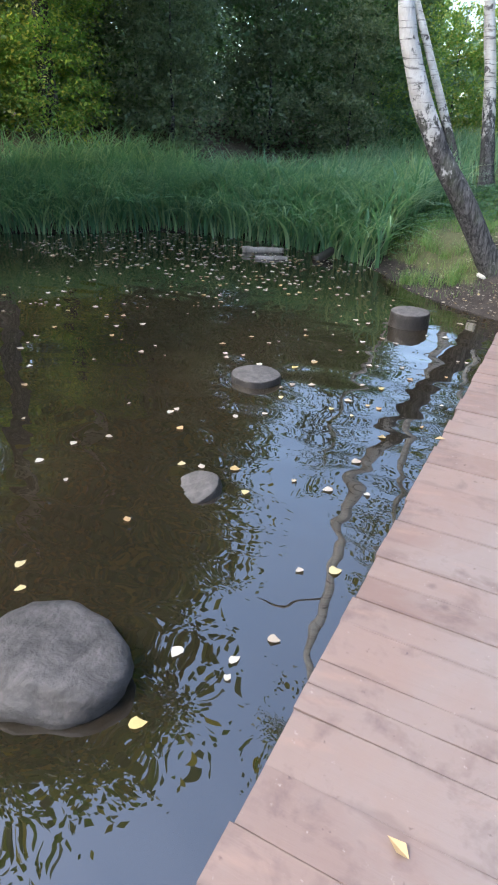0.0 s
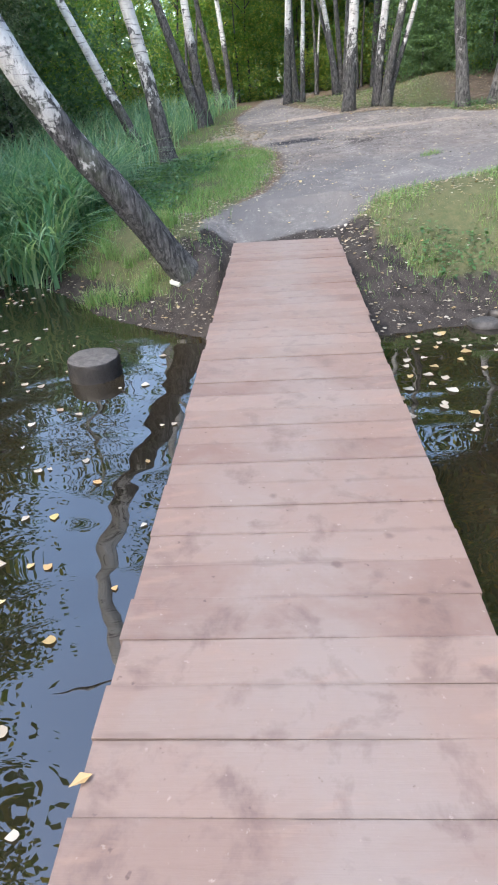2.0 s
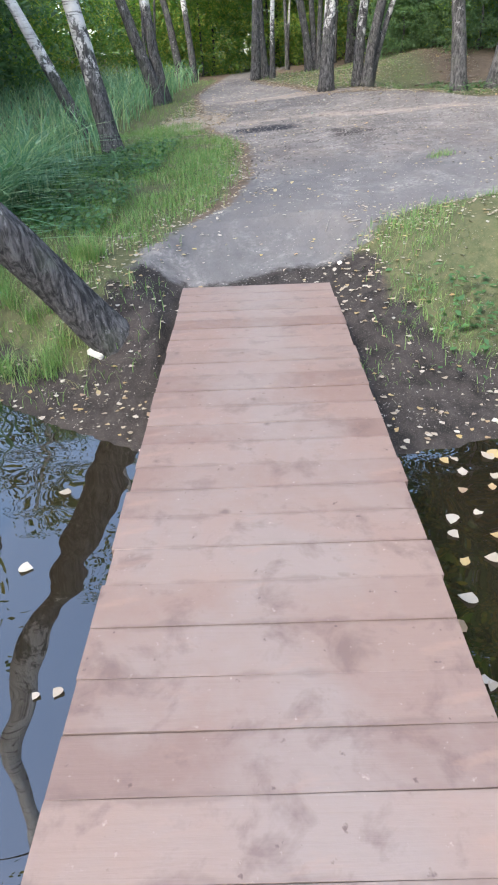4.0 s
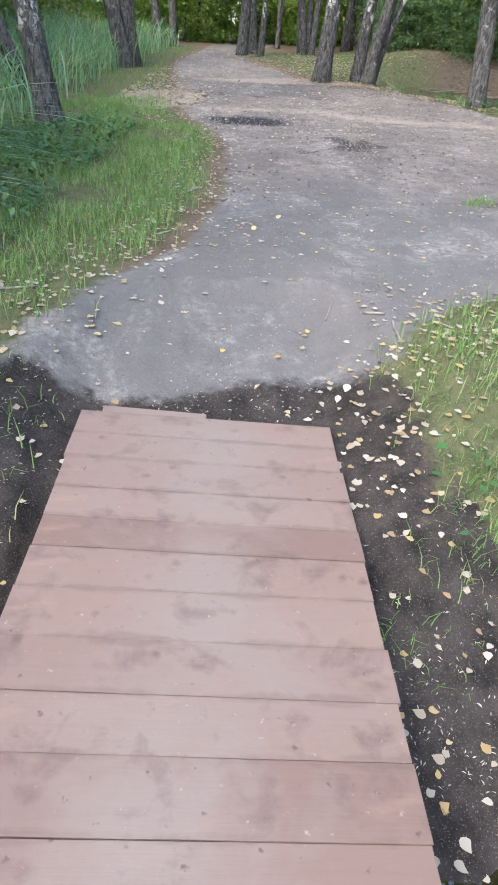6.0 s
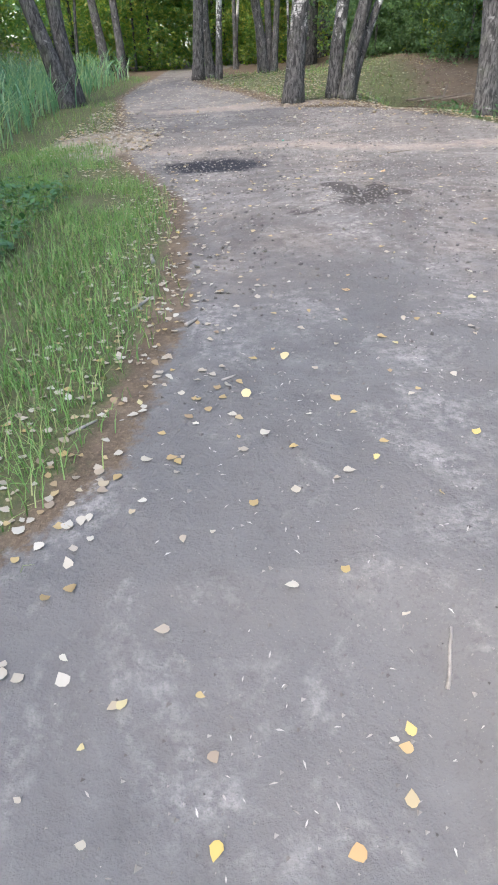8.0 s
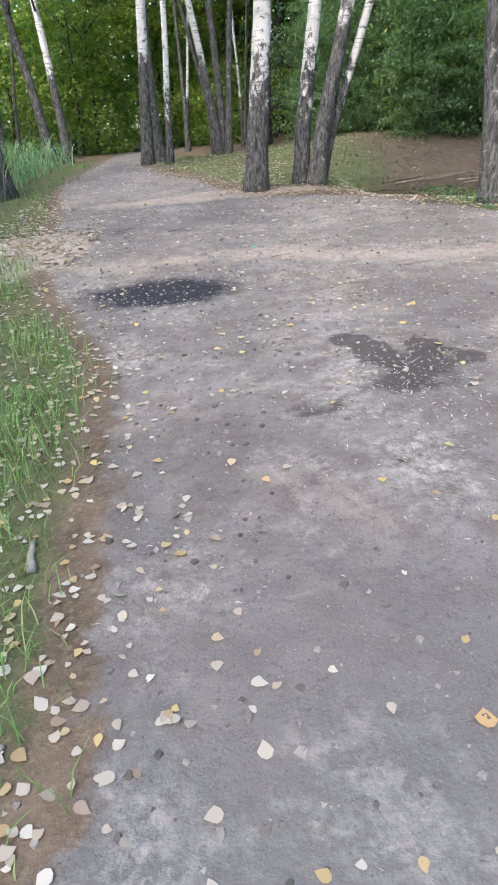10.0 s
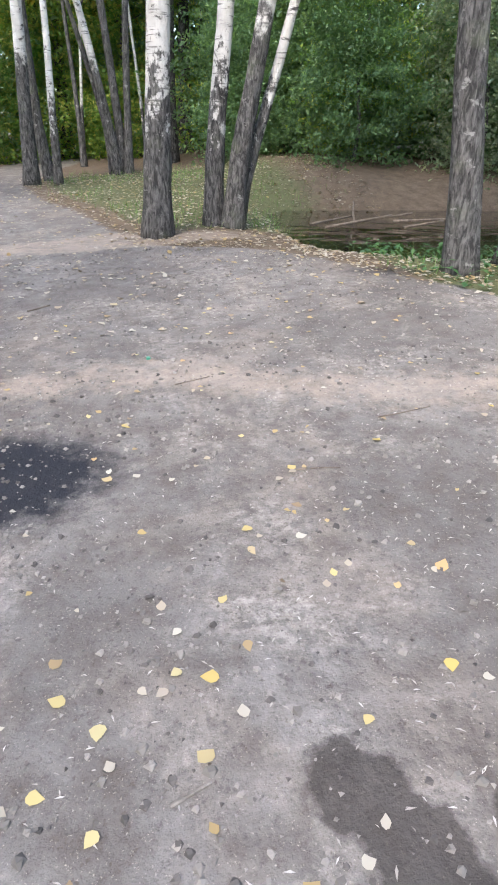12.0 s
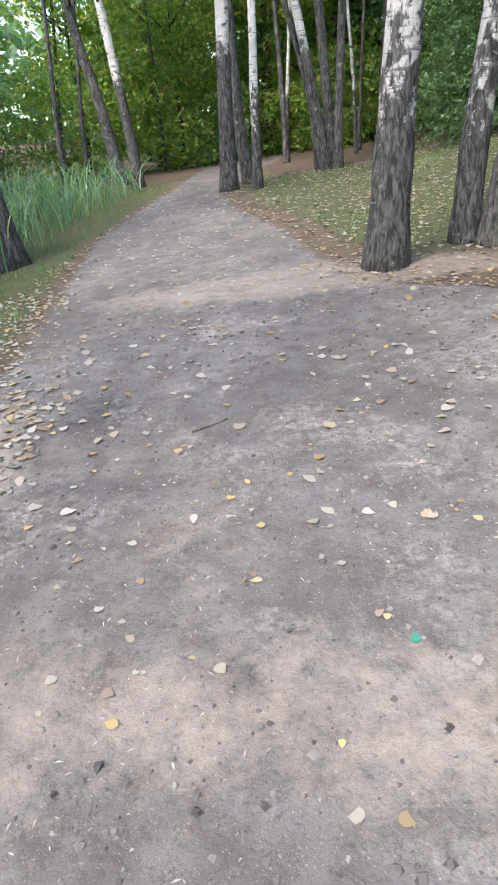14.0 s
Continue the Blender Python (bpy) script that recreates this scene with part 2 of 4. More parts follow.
THICKET = leafy("thicket_leaf", [(0.09, 0.17, 0.09), (0.14, 0.25, 0.11), (0.11, 0.20, 0.11), (0.22, 0.34, 0.13)], 0.45, 0.5)
WILLOW = leafy("grey_green_leaf", [(0.17, 0.24, 0.16), (0.25, 0.32, 0.20), (0.14, 0.21, 0.14), (0.33, 0.37, 0.23)], 0.45, 0.5)
# sunlight on these leaves is put into their lighter, yellower colours
SUNNY = leafy("sunlit_hazel_leaf", [(0.13, 0.26, 0.07), (0.20, 0.36, 0.08), (0.16, 0.30, 0.08), (0.34, 0.46, 0.10), (0.55, 0.52, 0.14)], 0.5, 0.55)
FALLEN = leafy("fallen_leaf", [(0.40, 0.36, 0.30), (0.32, 0.26, 0.19), (0.46, 0.43, 0.37), (0.36, 0.31, 0.24), (0.40, 0.29, 0.12), (0.24, 0.17, 0.11), (0.44, 0.40, 0.34)], 0.6, 0.12)
YELLOW = leafy("yellow_fallen_leaf", [(0.48, 0.35, 0.10), (0.46, 0.40, 0.22), (0.44, 0.27, 0.12)], 0.6, 0.12)
CHIPS = leafy("wood_chip", [(0.42, 0.39, 0.35), (0.30, 0.27, 0.24), (0.52, 0.49, 0.45), (0.14, 0.12, 0.105)], 0.8, 0.0)
CLODS = leafy("soil_crumb", [(0.055, 0.049, 0.046), (0.14, 0.125, 0.113), (0.28, 0.255, 0.23), (0.075, 0.067, 0.062)], 0.9, 0.0)
TWIG = wood_material("twig_bark", (0.06, 0.045, 0.035), (0.20, 0.16, 0.125))
PAPER = Mat("dirty_white_block", 0.8, Base_Color=(0.62, 0.60, 0.54, 1)).m
CAP = Mat("green_plastic", 0.35, Base_Color=(0.05, 0.24, 0.16, 1)).m


# ---- shape helpers ----
def part(name, bm, material, parent, label=""):
    me = bpy.data.meshes.new(name)
    bm.to_mesh(me)
    bm.free()
    me.materials.append(material)
    ob = new(name, me)
    ob.parent = parent
    return tagged(ob, label)


def mesh_of(name, verts, faces, material, smooth=False):
    me = bpy.data.meshes.new(name)
    me.from_pydata([tuple(v) for v in verts], [], faces)
    me.materials.append(material)
    if smooth:
        me.polygons.foreach_set("use_smooth", [True] * len(me.polygons))
    me.update()
    return me


def quads(name, v, material):
    """v: (n, 4, 3) corners of n loose quads."""
    n = len(v)
    me = bpy.data.meshes.new(name)
    me.vertices.add(4 * n)
    me.vertices.foreach_set("co", np.asarray(v, float).reshape(-1))
    me.loops.add(4 * n)
    me.loops.foreach_set("vertex_index", np.arange(4 * n))
    me.polygons.add(n)
    me.polygons.foreach_set("loop_start", np.arange(0, 4 * n, 4))
    me.materials.append(material)
    me.update(calc_edges=True)
    return me


def leaf_rounds(name, rng, centre, size, material, flat=0.86):
    """Fallen leaves: pointed ovals, each slightly curled."""
    q = leaf_quads(rng, centre, size, flat)
    a, b, c, d = (q[:, i] for i in range(4))
    mid, ax, sd = (a + c) / 2, (c - a) / 2, (b - d) / 2
    up = np.cross(ax, sd)
    up /= np.linalg.norm(up, axis=1)[:, None] + 1e-9
    up *= np.sign(up[:, 2:3] + 1e-9) * size * 0.10
    wide = rng.uniform(1.1, 1.6, len(q))[:, None]
    ring = [mid + ax * p + sd * w * wide + up * h for p, w, h in ((-1, 0, 0.3), (-0.75, 0.7, 1.3), (-0.25, 1.05, 1.9), (0.35, 0.62, 0.6), (1, 0.1, 0.8), (0.4, -0.6, 0.7), (-0.2, -1.0, 1.6), (-0.8, -0.6, 0.4))]
    v = np.stack(ring, 1)
    n = len(v)
    me = bpy.data.meshes.new(name)
    me.vertices.add(8 * n)
    me.vertices.foreach_set("co", v.reshape(-1))
    me.loops.add(8 * n)
    me.loops.foreach_set("vertex_index", np.arange(8 * n))
    me.polygons.add(n)
    me.polygons.foreach_set("loop_start", np.arange(0, 8 * n, 8))
    me.materials.append(material)
    me.update(calc_edges=True)
    return me


def leaf_quads(rng, centre, size, up=0.0, spread=0.0):
    """Kite-shaped leaves at the centres; up: how far their faces turn to the sky."""
    n = len(centre)
    d = rng.normal(size=(n, 3))
    d[:, 2] = d[:, 2] * (1 - up) - spread
    d /= np.linalg.norm(d, axis=1)[:, None]
    nn = rng.normal(size=(n, 3)) * (1 - up) + np.array((0, 0, up * 3))
    s = np.cross(nn, d)
    s /= np.linalg.norm(s, axis=1)[:, None] + 1e-9
    L = (size * rng.uniform(0.6, 1.35, n))[:, None]
    c = np.asarray(centre)
    fold = np.cross(d, s) * L * 0.12
    return np.stack([c - d * L * 0.55, c + s * L * 0.34 + fold - d * L * 0.08, c + d * L * 0.6, c - s * L * 0.34 + fold - d * L * 0.08], 1)


def tube(pts, radii, sides=12, rng=None, rough=0.0, cap=True):
    """Verts and faces of a round limb along the points."""
    vs, fs = [], []
    pts = [Vector(p) for p in pts]
    for i, p in enumerate(pts):
        t = (pts[min(i + 1, len(pts) - 1)] - pts[max(i - 1, 0)]).normalized()
        a = t.cross(Vector((0, 1, 0.01))).normalized()
        b = t.cross(a)
        for k in range(sides):
            w = 2 * math.pi * k / sides
            r = radii[i] * (1 + (rough * noise.noise((math.cos(w) * 1.7 + p.x, math.sin(w) * 1.7 + p.y, p.z * 2.5)) if rough else 0))
            vs.append(p + (a * math.cos(w) + b * math.sin(w)) * r)
    for i in range(len(pts) - 1):
        for k in range(sides):
            k2 = (k + 1) % sides
            fs.append((i * sides + k, i * sides + k2, (i + 1) * sides + k2, (i + 1) * sides + k))
    if cap:
        fs.append(tuple(range(sides - 1, -1, -1)))
        fs.append(tuple(range((len(pts) - 1) * sides, len(pts) * sides)))
    return vs, fs


def spline(pts, n):
    """n points on a smooth curve through pts."""
    p = [Vector(q) for q in pts]
    p = [p[0] * 2 - p[1]] + p + [p[-1] * 2 - p[-2]]
    out = []
    for i in range(n):
        u = i / (n - 1) * (len(p) - 3)
        k = min(int(u), len(p) - 4)
        f = u - k
        a, b, c, d = p[k:k + 4]
        out.append(0.5 * (2 * b + (c - a) * f + (2 * a - 5 * b + 4 * c - d) * f * f + (3 * b - a - 3 * c + d) * f ** 3))
    return out


def merge(meshes):
    vs, fs = [], []
    for v, f in meshes:
        o = len(vs)
        vs += v
        fs += [tuple(i + o for i in q) for q in f]
    return vs, fs


# ---- the lie of the land ----
WATER_Z = -0.55
SHORE_X = (-30, -16, -12, -9.9, -8.7, -7.7, -6.0, -4.1, -3.2, -2.3, -2.05, -1.3, -0.65, 1.0, 1.4, 2.0, 5, 12, 30)
SHORE_Y = (-9, -6, -3, -1.3, -0.3, 1.0, 1.2, 0.8, 0.42, -0.5, -0.8, -1.31, -1.6, -1.6, -1.5, -1.4, -1.2, -1.5, -4)
LEFT_Y = (-3, 0.1, 0.5, 1.15, 1.7, 3.4, 5.6, 7.7, 9.5, 11.5, 13, 16, 21, 30, 60)
LEFT_X = (-1.0, -1.0, -0.97, -0.7, -0.32, -0.18, -0.35, -1.1, -1.55, -1.75, -2.0, -2.5, -2.5, -2.6, -4)
RIGHT_Y = (-3, 0.2, 0.4, 0.93, 1.1, 1.3, 1.8, 2.4, 8.0, 8.7, 9.7, 11.4, 12.2, 15.5, 17.5, 20, 26, 32, 60)
RIGHT_X = (0.6, 0.6, 0.88, 1.3, 1.7, 2.4, 5.0, 12, 12, 4.0, 3.1, 2.3, 0.85, 0.0, -0.7, -1.15, -0.5, 0.8, 4)


def smooth(a, b, v):
    t = np.clip((v - a) / (b - a), 0, 1)
    return t * t * (3 - 2 * t)


def lie(x, y):
    """Height of the ground, without its small bumps."""
    x, y = np.asarray(x, float), np.asarray(y, float)
    land = 0.22 + 0.07 * np.clip(x, -2.5, 3) + 0.04 * np.clip(y, -2, 19) + 0.02 * np.clip(y - 19, 0, 40)
    land = land + 0.10 * np.exp(-((x - 1.0) ** 2 / 1.2 + (y - 5.2) ** 2 / 0.8))
    marsh = -0.42 + 0.065 * np.clip(y, 0, 14) + 0.04 * np.clip(y - 14, 0, 12)
    k = smooth(-2.2, -4.2, x) * smooth(-15, -10, x)
    land = land * (1 - k) + marsh * k
    land = land + smooth(-9, -14, x) * 0.9
    pit = np.exp(-(((x - 6.5) / 3.3) ** 4 + ((y - 14.2) / 2.75) ** 4))
    land = land - 0.85 * pit
    land = land + 0.4 * smooth(16.5, 20.5, y) * smooth(2.5, 5.0, x)
    d = y - np.interp(x, SHORE_X, SHORE_Y)
    d = np.where(y < -14, -14 - y - 2, d) if np.ndim(d) else (-16 - y if y < -14 else d)
    bank = smooth(-0.1, 1, d / np.where(x < -0.6, 1.35, 2.0))
    bed = WATER_Z - 0.02 + np.clip(d, -3, 0) * 0.22
    z = np.where(d > 0, (WATER_Z - 0.02) * (1 - bank) + np.maximum(land, WATER_Z + 0.1) * bank, bed)
    under = -0.075 + 0.27 * np.clip(y - 0.03, 0, 1.1) + 1.3 * np.clip(y - 1.1, 0, 9) + 0.55 * np.clip(np.abs(x - 0.02 + 0.066 * y) - 0.60, 0, 9)
    return np.minimum(z, under)


def lay(x, y):
    return float(lie(x, y)) + 0.03 * noise.noise((x * 0.9, y * 0.9, 0)) + 0.012 * noise.noise((x * 3.5, y * 3.5, 5))


def steps(lo, hi, core_lo, core_hi, fine):
    a = list(np.arange(core_lo, core_hi + 1e-6, fine))
    g, s = core_hi, fine
    while g < hi:
        s *= 1.22
        g += s
        a.append(g)
    g, s = core_lo, fine
    while g > lo:
        s *= 1.22
        g -= s
        a.insert(0, g)
    return np.array(a)


def cover(x, y):
    """How much of path, turf, mud, then of soot, damp and sandy litter with a painted sun patch lies at a place."""
    xl, xr = np.interp(y, LEFT_Y, LEFT_X), np.interp(y, RIGHT_Y, RIGHT_X)
    path = smooth(-0.25, 0.25, x - xl) * smooth(-0.3, 0.3, xr - x) * smooth(-0.2, 0.25, y - 0.05 * x)
    d = y - np.interp(x, SHORE_X, SHORE_Y)
    mud = (1 - smooth(0.7, 1.7, d)) * np.where(np.abs(x) < 6, 1, 0.6)
    mud = np.where(x < -1.12, np.minimum(mud, 1 - smooth(0.3, 0.65, d)), mud)
    mud = np.minimum(mud, 1 - smooth(0.5, 0.9, d - 1.1 * smooth(1.5, 0.75, x)))
    mud = np.maximum(mud, smooth(1.15, 0.8, np.abs(x - 0.02)) * smooth(0.45, 0.1, y - 0.12 * np.sin(3 * x)))
    turf = np.maximum(smooth(-7, -5.5, x) * smooth(26, 22, y) * smooth(0.0, -0.4, x - xl - 0.5 * smooth(1.6, 0.6, y)), smooth(0.72, 1.05, x + 0.12 * np.sin(5 * y)) * smooth(3, 2.4, y))
    turf = np.maximum(turf, 0.8 * smooth(0.1, 0.8, x - xr) * smooth(12.6, 13.4, y) * smooth(24, 20, y) * smooth(6, 3.4, x))
    turf = np.maximum(turf, 0.7 * smooth(2.9, 3.4, x) * smooth(8.6, 9.2, y) * smooth(12.5, 11, y))
    soot = np.exp(-(((x + 0.17) / 0.62) ** 2 + ((y - 7.2) / 0.44) ** 2) ** 1.4) * 1.15
    soot = np.maximum(soot, 0.55 * np.exp(-(((x - 3.0) / 0.5) ** 2 + ((y - 10.0) / 0.35) ** 2)))
    soot = np.maximum(soot, 0.35 * np.exp(-(((x + 0.8) / 0.5) ** 2 + ((y - 10.2) / 0.4) ** 2)))

    def blob(cx, cy, rx, ry):
        return smooth(1.35, 0.65, np.hypot((x - cx) / rx, (y - cy) / ry))
    damp = np.maximum.reduce([blob(0.90, 5.47, 0.10, 0.13), blob(0.98, 5.25, 0.10, 0.2), blob(1.26, 5.30, 0.10, 0.14), blob(1.15, 5.08, 0.2, 0.12), blob(1.42, 5.12, 0.08, 0.10), 0.62 * blob(1.05, 4.9, 0.26, 0.13), 0.5 * blob(0.6, 4.78, 0.2, 0.09)])
    # first blob: golden patch of sunlight painted into the ground colour
    litter = np.maximum(blob(-1.75, 9.3, 0.75, 1.1), 0.6 * blob(0.5, 12.5, 2.2, 0.5))
    litter = np.maximum(litter, 0.55 * smooth(0.6, 0.0, np.abs(y - 8.2 + 0.25 * x - 0.15 * np.sin(2.3 * x))) * smooth(4, 2, np.abs(x - 1)))
    return path, turf, mud, soot, damp, litter


def ground():
    xs, ys = steps(-400, 400, -4.2, 5.0, 0.07), steps(-400, 600, -2.2, 14.0, 0.07)
    gx, gy = np.meshgrid(xs, ys)
    z = lie(gx, gy)
    near = (np.abs(gx) < 14) & (gy > -6) & (gy < 40)
    for j, i in zip(*np.nonzero(near)):
        z[j, i] = lay(gx[j, i], gy[j, i])
    nx, ny = len(xs), len(ys)
    idx = np.arange(nx * ny).reshape(ny, nx)
    f = np.stack([idx[:-1, :-1], idx[:-1, 1:], idx[1:, 1:], idx[1:, :-1]], -1).reshape(-1, 4)
    me = mesh_of("ground", np.stack([gx, gy, z], -1).reshape(-1, 3).tolist(), f.tolist(), SOIL, True)
    c = [q.reshape(-1) for q in cover(gx, gy)]
    one = np.ones_like(c[0])
    dark = (smooth(4.3, 2.6, gy) * smooth(4.5, 1.8, gx)).reshape(-1)
    for name, cs in (("cover", c[:3]), ("marks", c[3:]), ("tone", [dark] * 3)):
        at = me.color_attributes.new(name, "FLOAT_COLOR", "POINT")
        at.data.foreach_set("color", np.stack([*cs, one], 1).reshape(-1).astype(np.float32))
    tagged(new("ground", me), "trodden grey earth path with turf and muddy banks", "ground", kind="structure")


ground()


def sheet(name, x0, x1, y0, y1, z, label):
    bm = bmesh.new()
    vs = [bm.verts.new(p) for p in ((x0, y0, z), (x1, y0, z), (x1, y1, z), (x0, y1, z))]
    bm.faces.new(vs)
    me = bpy.data.meshes.new(name)
    bm.to_mesh(me)
    bm.free()
    me.materials.append(WATER)
    return tagged(new(name, me), label, "water", kind="structure")


sheet("water", -32, 32, -17, 3, WATER_Z, "still dark pond water with floating birch leaves")
sheet("water", 2.9, 11.4, 10.7, 17.9, 0.73, "shallow brown pool below the path")

# ---- boardwalk ----
DECK = pose(0.02, 0.0, 0, 0, 0, 3.8)
HALF, THICK = 0.585, 0.04
WIDTHS = (0.10, 0.13, 0.15, 0.16, 0.17, 0.18, 0.19, 0.20)
# plank widths from the land end outwards
DECK_WIDTHS = ([0.18, 0.18, 0.20, 0.17, 0.16, 0.18, 0.19] + [0.18, 0.17, 0.19, 0.18] * 2 + [0.18] * 3 + [0.19, 0.19, 0.17, 0.17, 0.19, 0.18, 0.17]
               + [0.18, 0.17, 0.17] * 3 + [0.20, 0.19, 0.20, 0.19, 0.17, 0.15, 0.13, 0.13, 0.13, 0.13, 0.19, 0.10, 0.10])


def boardwalk():
    walkway = tagged(new("boardwalk"), "narrow boardwalk of worn reddish-painted planks", "boardwalk")
    walkway.matrix_world = DECK
    for x in (-0.46, 0.0, 0.46):
        bm = bmesh.new()
        bmesh.ops.create_cube(bm, size=1, matrix=pose(x, -5.9, -0.115) @ Matrix.Diagonal((0.07, 11.7, 0.14, 1)))
        bmesh.ops.bevel(bm, geom=bm.edges[:], offset=0.006, segments=1, affect="EDGES")
        part("joist", bm, JOIST, walkway, "dark timber joist under the planks")
    for y in (-2.4, -4.4, -6.6, -8.8, -11):
        for x in (-0.40, 0.40):
            bm = bmesh.new()
            bmesh.ops.create_cone(bm, cap_ends=True, segments=12, radius1=0.06, radius2=0.055, depth=1.3, matrix=pose(x, y, -0.79))
            part("post", bm, STUMP_SIDE, walkway)
    rng = random.Random(4)
    meshes = {}
    for w in WIDTHS:
        for k in range(3):
            bm = bmesh.new()
            bmesh.ops.create_cube(bm, size=1, matrix=Matrix.Diagonal((2 * HALF, w - 0.0011, THICK, 1)))
            long_edges = [e for e in bm.edges if abs(e.verts[0].co.y - e.verts[1].co.y) < 1e-4 and abs(e.verts[0].co.z - e.verts[1].co.z) < 1e-4]
            bmesh.ops.subdivide_edges(bm, edges=long_edges, cuts=7, use_grid_fill=True)
            for v in bm.verts:
                side = 1 if v.co.y > 0 else -1
                v.co.y += side * (0.0016 * noise.noise((v.co.x * 9 + k * 7, w * 40, side * 3)) - 0.0006)
                if v.co.z > 0:
                    v.co.z += 0.0016 * noise.noise((v.co.x * 3, v.co.y * 20, k + w * 9))
            rim = [e for e in bm.edges if len(e.link_faces) == 2 and e.calc_face_angle() > 1 and abs(e.verts[0].co.y - e.verts[1].co.y) < 0.01 and e.verts[0].co.z > 0 and e.verts[1].co.z > 0]
            bmesh.ops.bevel(bm, geom=rim, offset=0.0011, segments=1, affect="EDGES")
            me = bpy.data.meshes.new("plank")
            bm.to_mesh(me)
            bm.free()
            me.materials.append(PLANK)
            meshes[w, k] = me
    y, k = 0.0, 0
    while y < 11.7:
        w = DECK_WIDTHS[k] if k < len(DECK_WIDTHS) else rng.choice(WIDTHS)
        ob = new("plank", meshes[w, rng.randrange(3)])
        ob.parent = walkway
        ob.matrix_local = pose(rng.uniform(-0.008, 0.008), -y - w / 2, -THICK / 2 + rng.uniform(-0.003, 0.001), rng.uniform(-0.4, 0.4), rng.uniform(-0.12, 0.12), rng.uniform(-0.2, 0.2) + 180 * rng.randrange(2))
        y, k = y + w, k + 1
    bm = bmesh.new()
    bmesh.ops.create_cube(bm, size=1, matrix=pose(-0.26, 0.055, -0.062, 6, 0, -2) @ Matrix.Diagonal((0.5, 0.12, 0.035, 1)))
    bmesh.ops.bevel(bm, geom=bm.edges[:], offset=0.004, segments=1, affect="EDGES")
    part("end_board", bm, PLANK, walkway, "short lower board half buried in soil")


boardwalk()


# ---- trees ----
def crown_mesh(name, seed, material, rx, rz, tips, per, size, droop=0.3, low=-0.9):
    """Leaves in clusters about branch tips, inside an uneven egg round the origin."""
    rng = np.random.default_rng(seed)
    u = rng.normal(size=(tips, 3))
    u /= np.linalg.norm(u, axis=1)[:, None]
    t = u * (rng.uniform(0.35, 1.0, tips) ** 0.6)[:, None]
    t = t[t[:, 2] > low]
    lump = np.array([0.8 + 0.4 * noise.noise((p[0] * 2.1 + seed, p[1] * 2.1, p[2] * 2.1)) for p in t])
    t = t * lump[:, None] * np.array((rx, rx, rz))
    c = np.repeat(t, per, 0)
    spread = rng.normal(size=c.shape) * np.array((0.36, 0.36, 0.09)) * (rx / 2.2)
    c = c + spread
    c[:, 2] -= droop * np.hypot(spread[:, 0], spread[:, 1])
    return quads(name, leaf_quads(rng, c, size, 0.35, droop), material), t


CROWNS = [crown_mesh("crown", 10 + k, CROWN, 2.0, 3.2, 120, 22, 0.12, 0.5) for k in range(3)]
BUSHES = [crown_mesh("crown", 30 + k, THICKET, 2.3, 2.6, 200, 60, 0.105, 0.3, -0.72) for k in range(3)]
WILLOWS = [crown_mesh("crown", 70 + k, WILLOW, 2.0, 2.8, 190, 46, 0.10, 0.4) for k in range(2)]
SUNBUSH = [crown_mesh("crown", 50 + k, SUNNY, 2.0, 2.3, 160, 52, 0.10, 0.3, -0.75) for k in range(3)]
TALL = [crown_mesh("crown", 90 + k, CROWN, 4.4, 4.6, 420, 40, 0.20, 0.35) for k in range(2)]


def trunk_part(parent, pts, r0, r1, bark, n=22, flare=1.35, name="trunk", label=""):
    line = spline(pts, n)
    rad = [(r0 + (r1 - r0) * i / (n - 1)) * (1 + (flare - 1) * math.exp(-i / n * 14)) for i in range(n)]
    v, f = tube(line, rad, 14, rough=0.16)
    ob = new(name, mesh_of(name, v, f, bark, True))
    ob.parent = parent
    tagged(ob, label)
    return line


def tree(x, y, stems, label, crowns=((0, 0, 8.0, 1.0),), name="birch_tree", group="birches by the path", seed=0, foliage=None, sink=0.12):
    """stems: (points above the foot, foot radius, top radius, bark). crowns: x, y, z above the foot, size."""
    rng = random.Random(seed)
    foot = tagged(new(name), label, "tree", group)
    foot.location = (x, y, lay(x, y) - sink)
    ends = []
    for pts, r0, r1, bark in stems:
        ends.append(trunk_part(foot, pts, r0, r1, bark))
    for line in ends:
        for k in range(7):
            i = int(len(line) * (0.55 + 0.06 * k))
            if i >= len(line) - 1:
                break
            a, w = line[i], rng.uniform(0, 6.28)
            if a.z < 3.9:
                continue
            L = rng.uniform(0.9, 1.8)
            q = [a, a + Vector((math.cos(w) * L * 0.5, math.sin(w) * L * 0.5, L * 0.45)), a + Vector((math.cos(w) * L, math.sin(w) * L, L * 0.65))]
            v, f = tube(spline(q, 5), [0.035, 0.028, 0.02, 0.014, 0.006], 6)
            new("limb", mesh_of("limb", v, f, BARK_GREY, True)).parent = foot
    for cx, cy, cz, s in crowns:
        ob = new("crown", rng.choice(foliage or CROWNS)[0])
        ob.parent = foot
        ob.matrix_local = pose(cx, cy, cz, 0, 0, rng.uniform(0, 360)) @ Matrix.Scale(s, 4)
    return foot


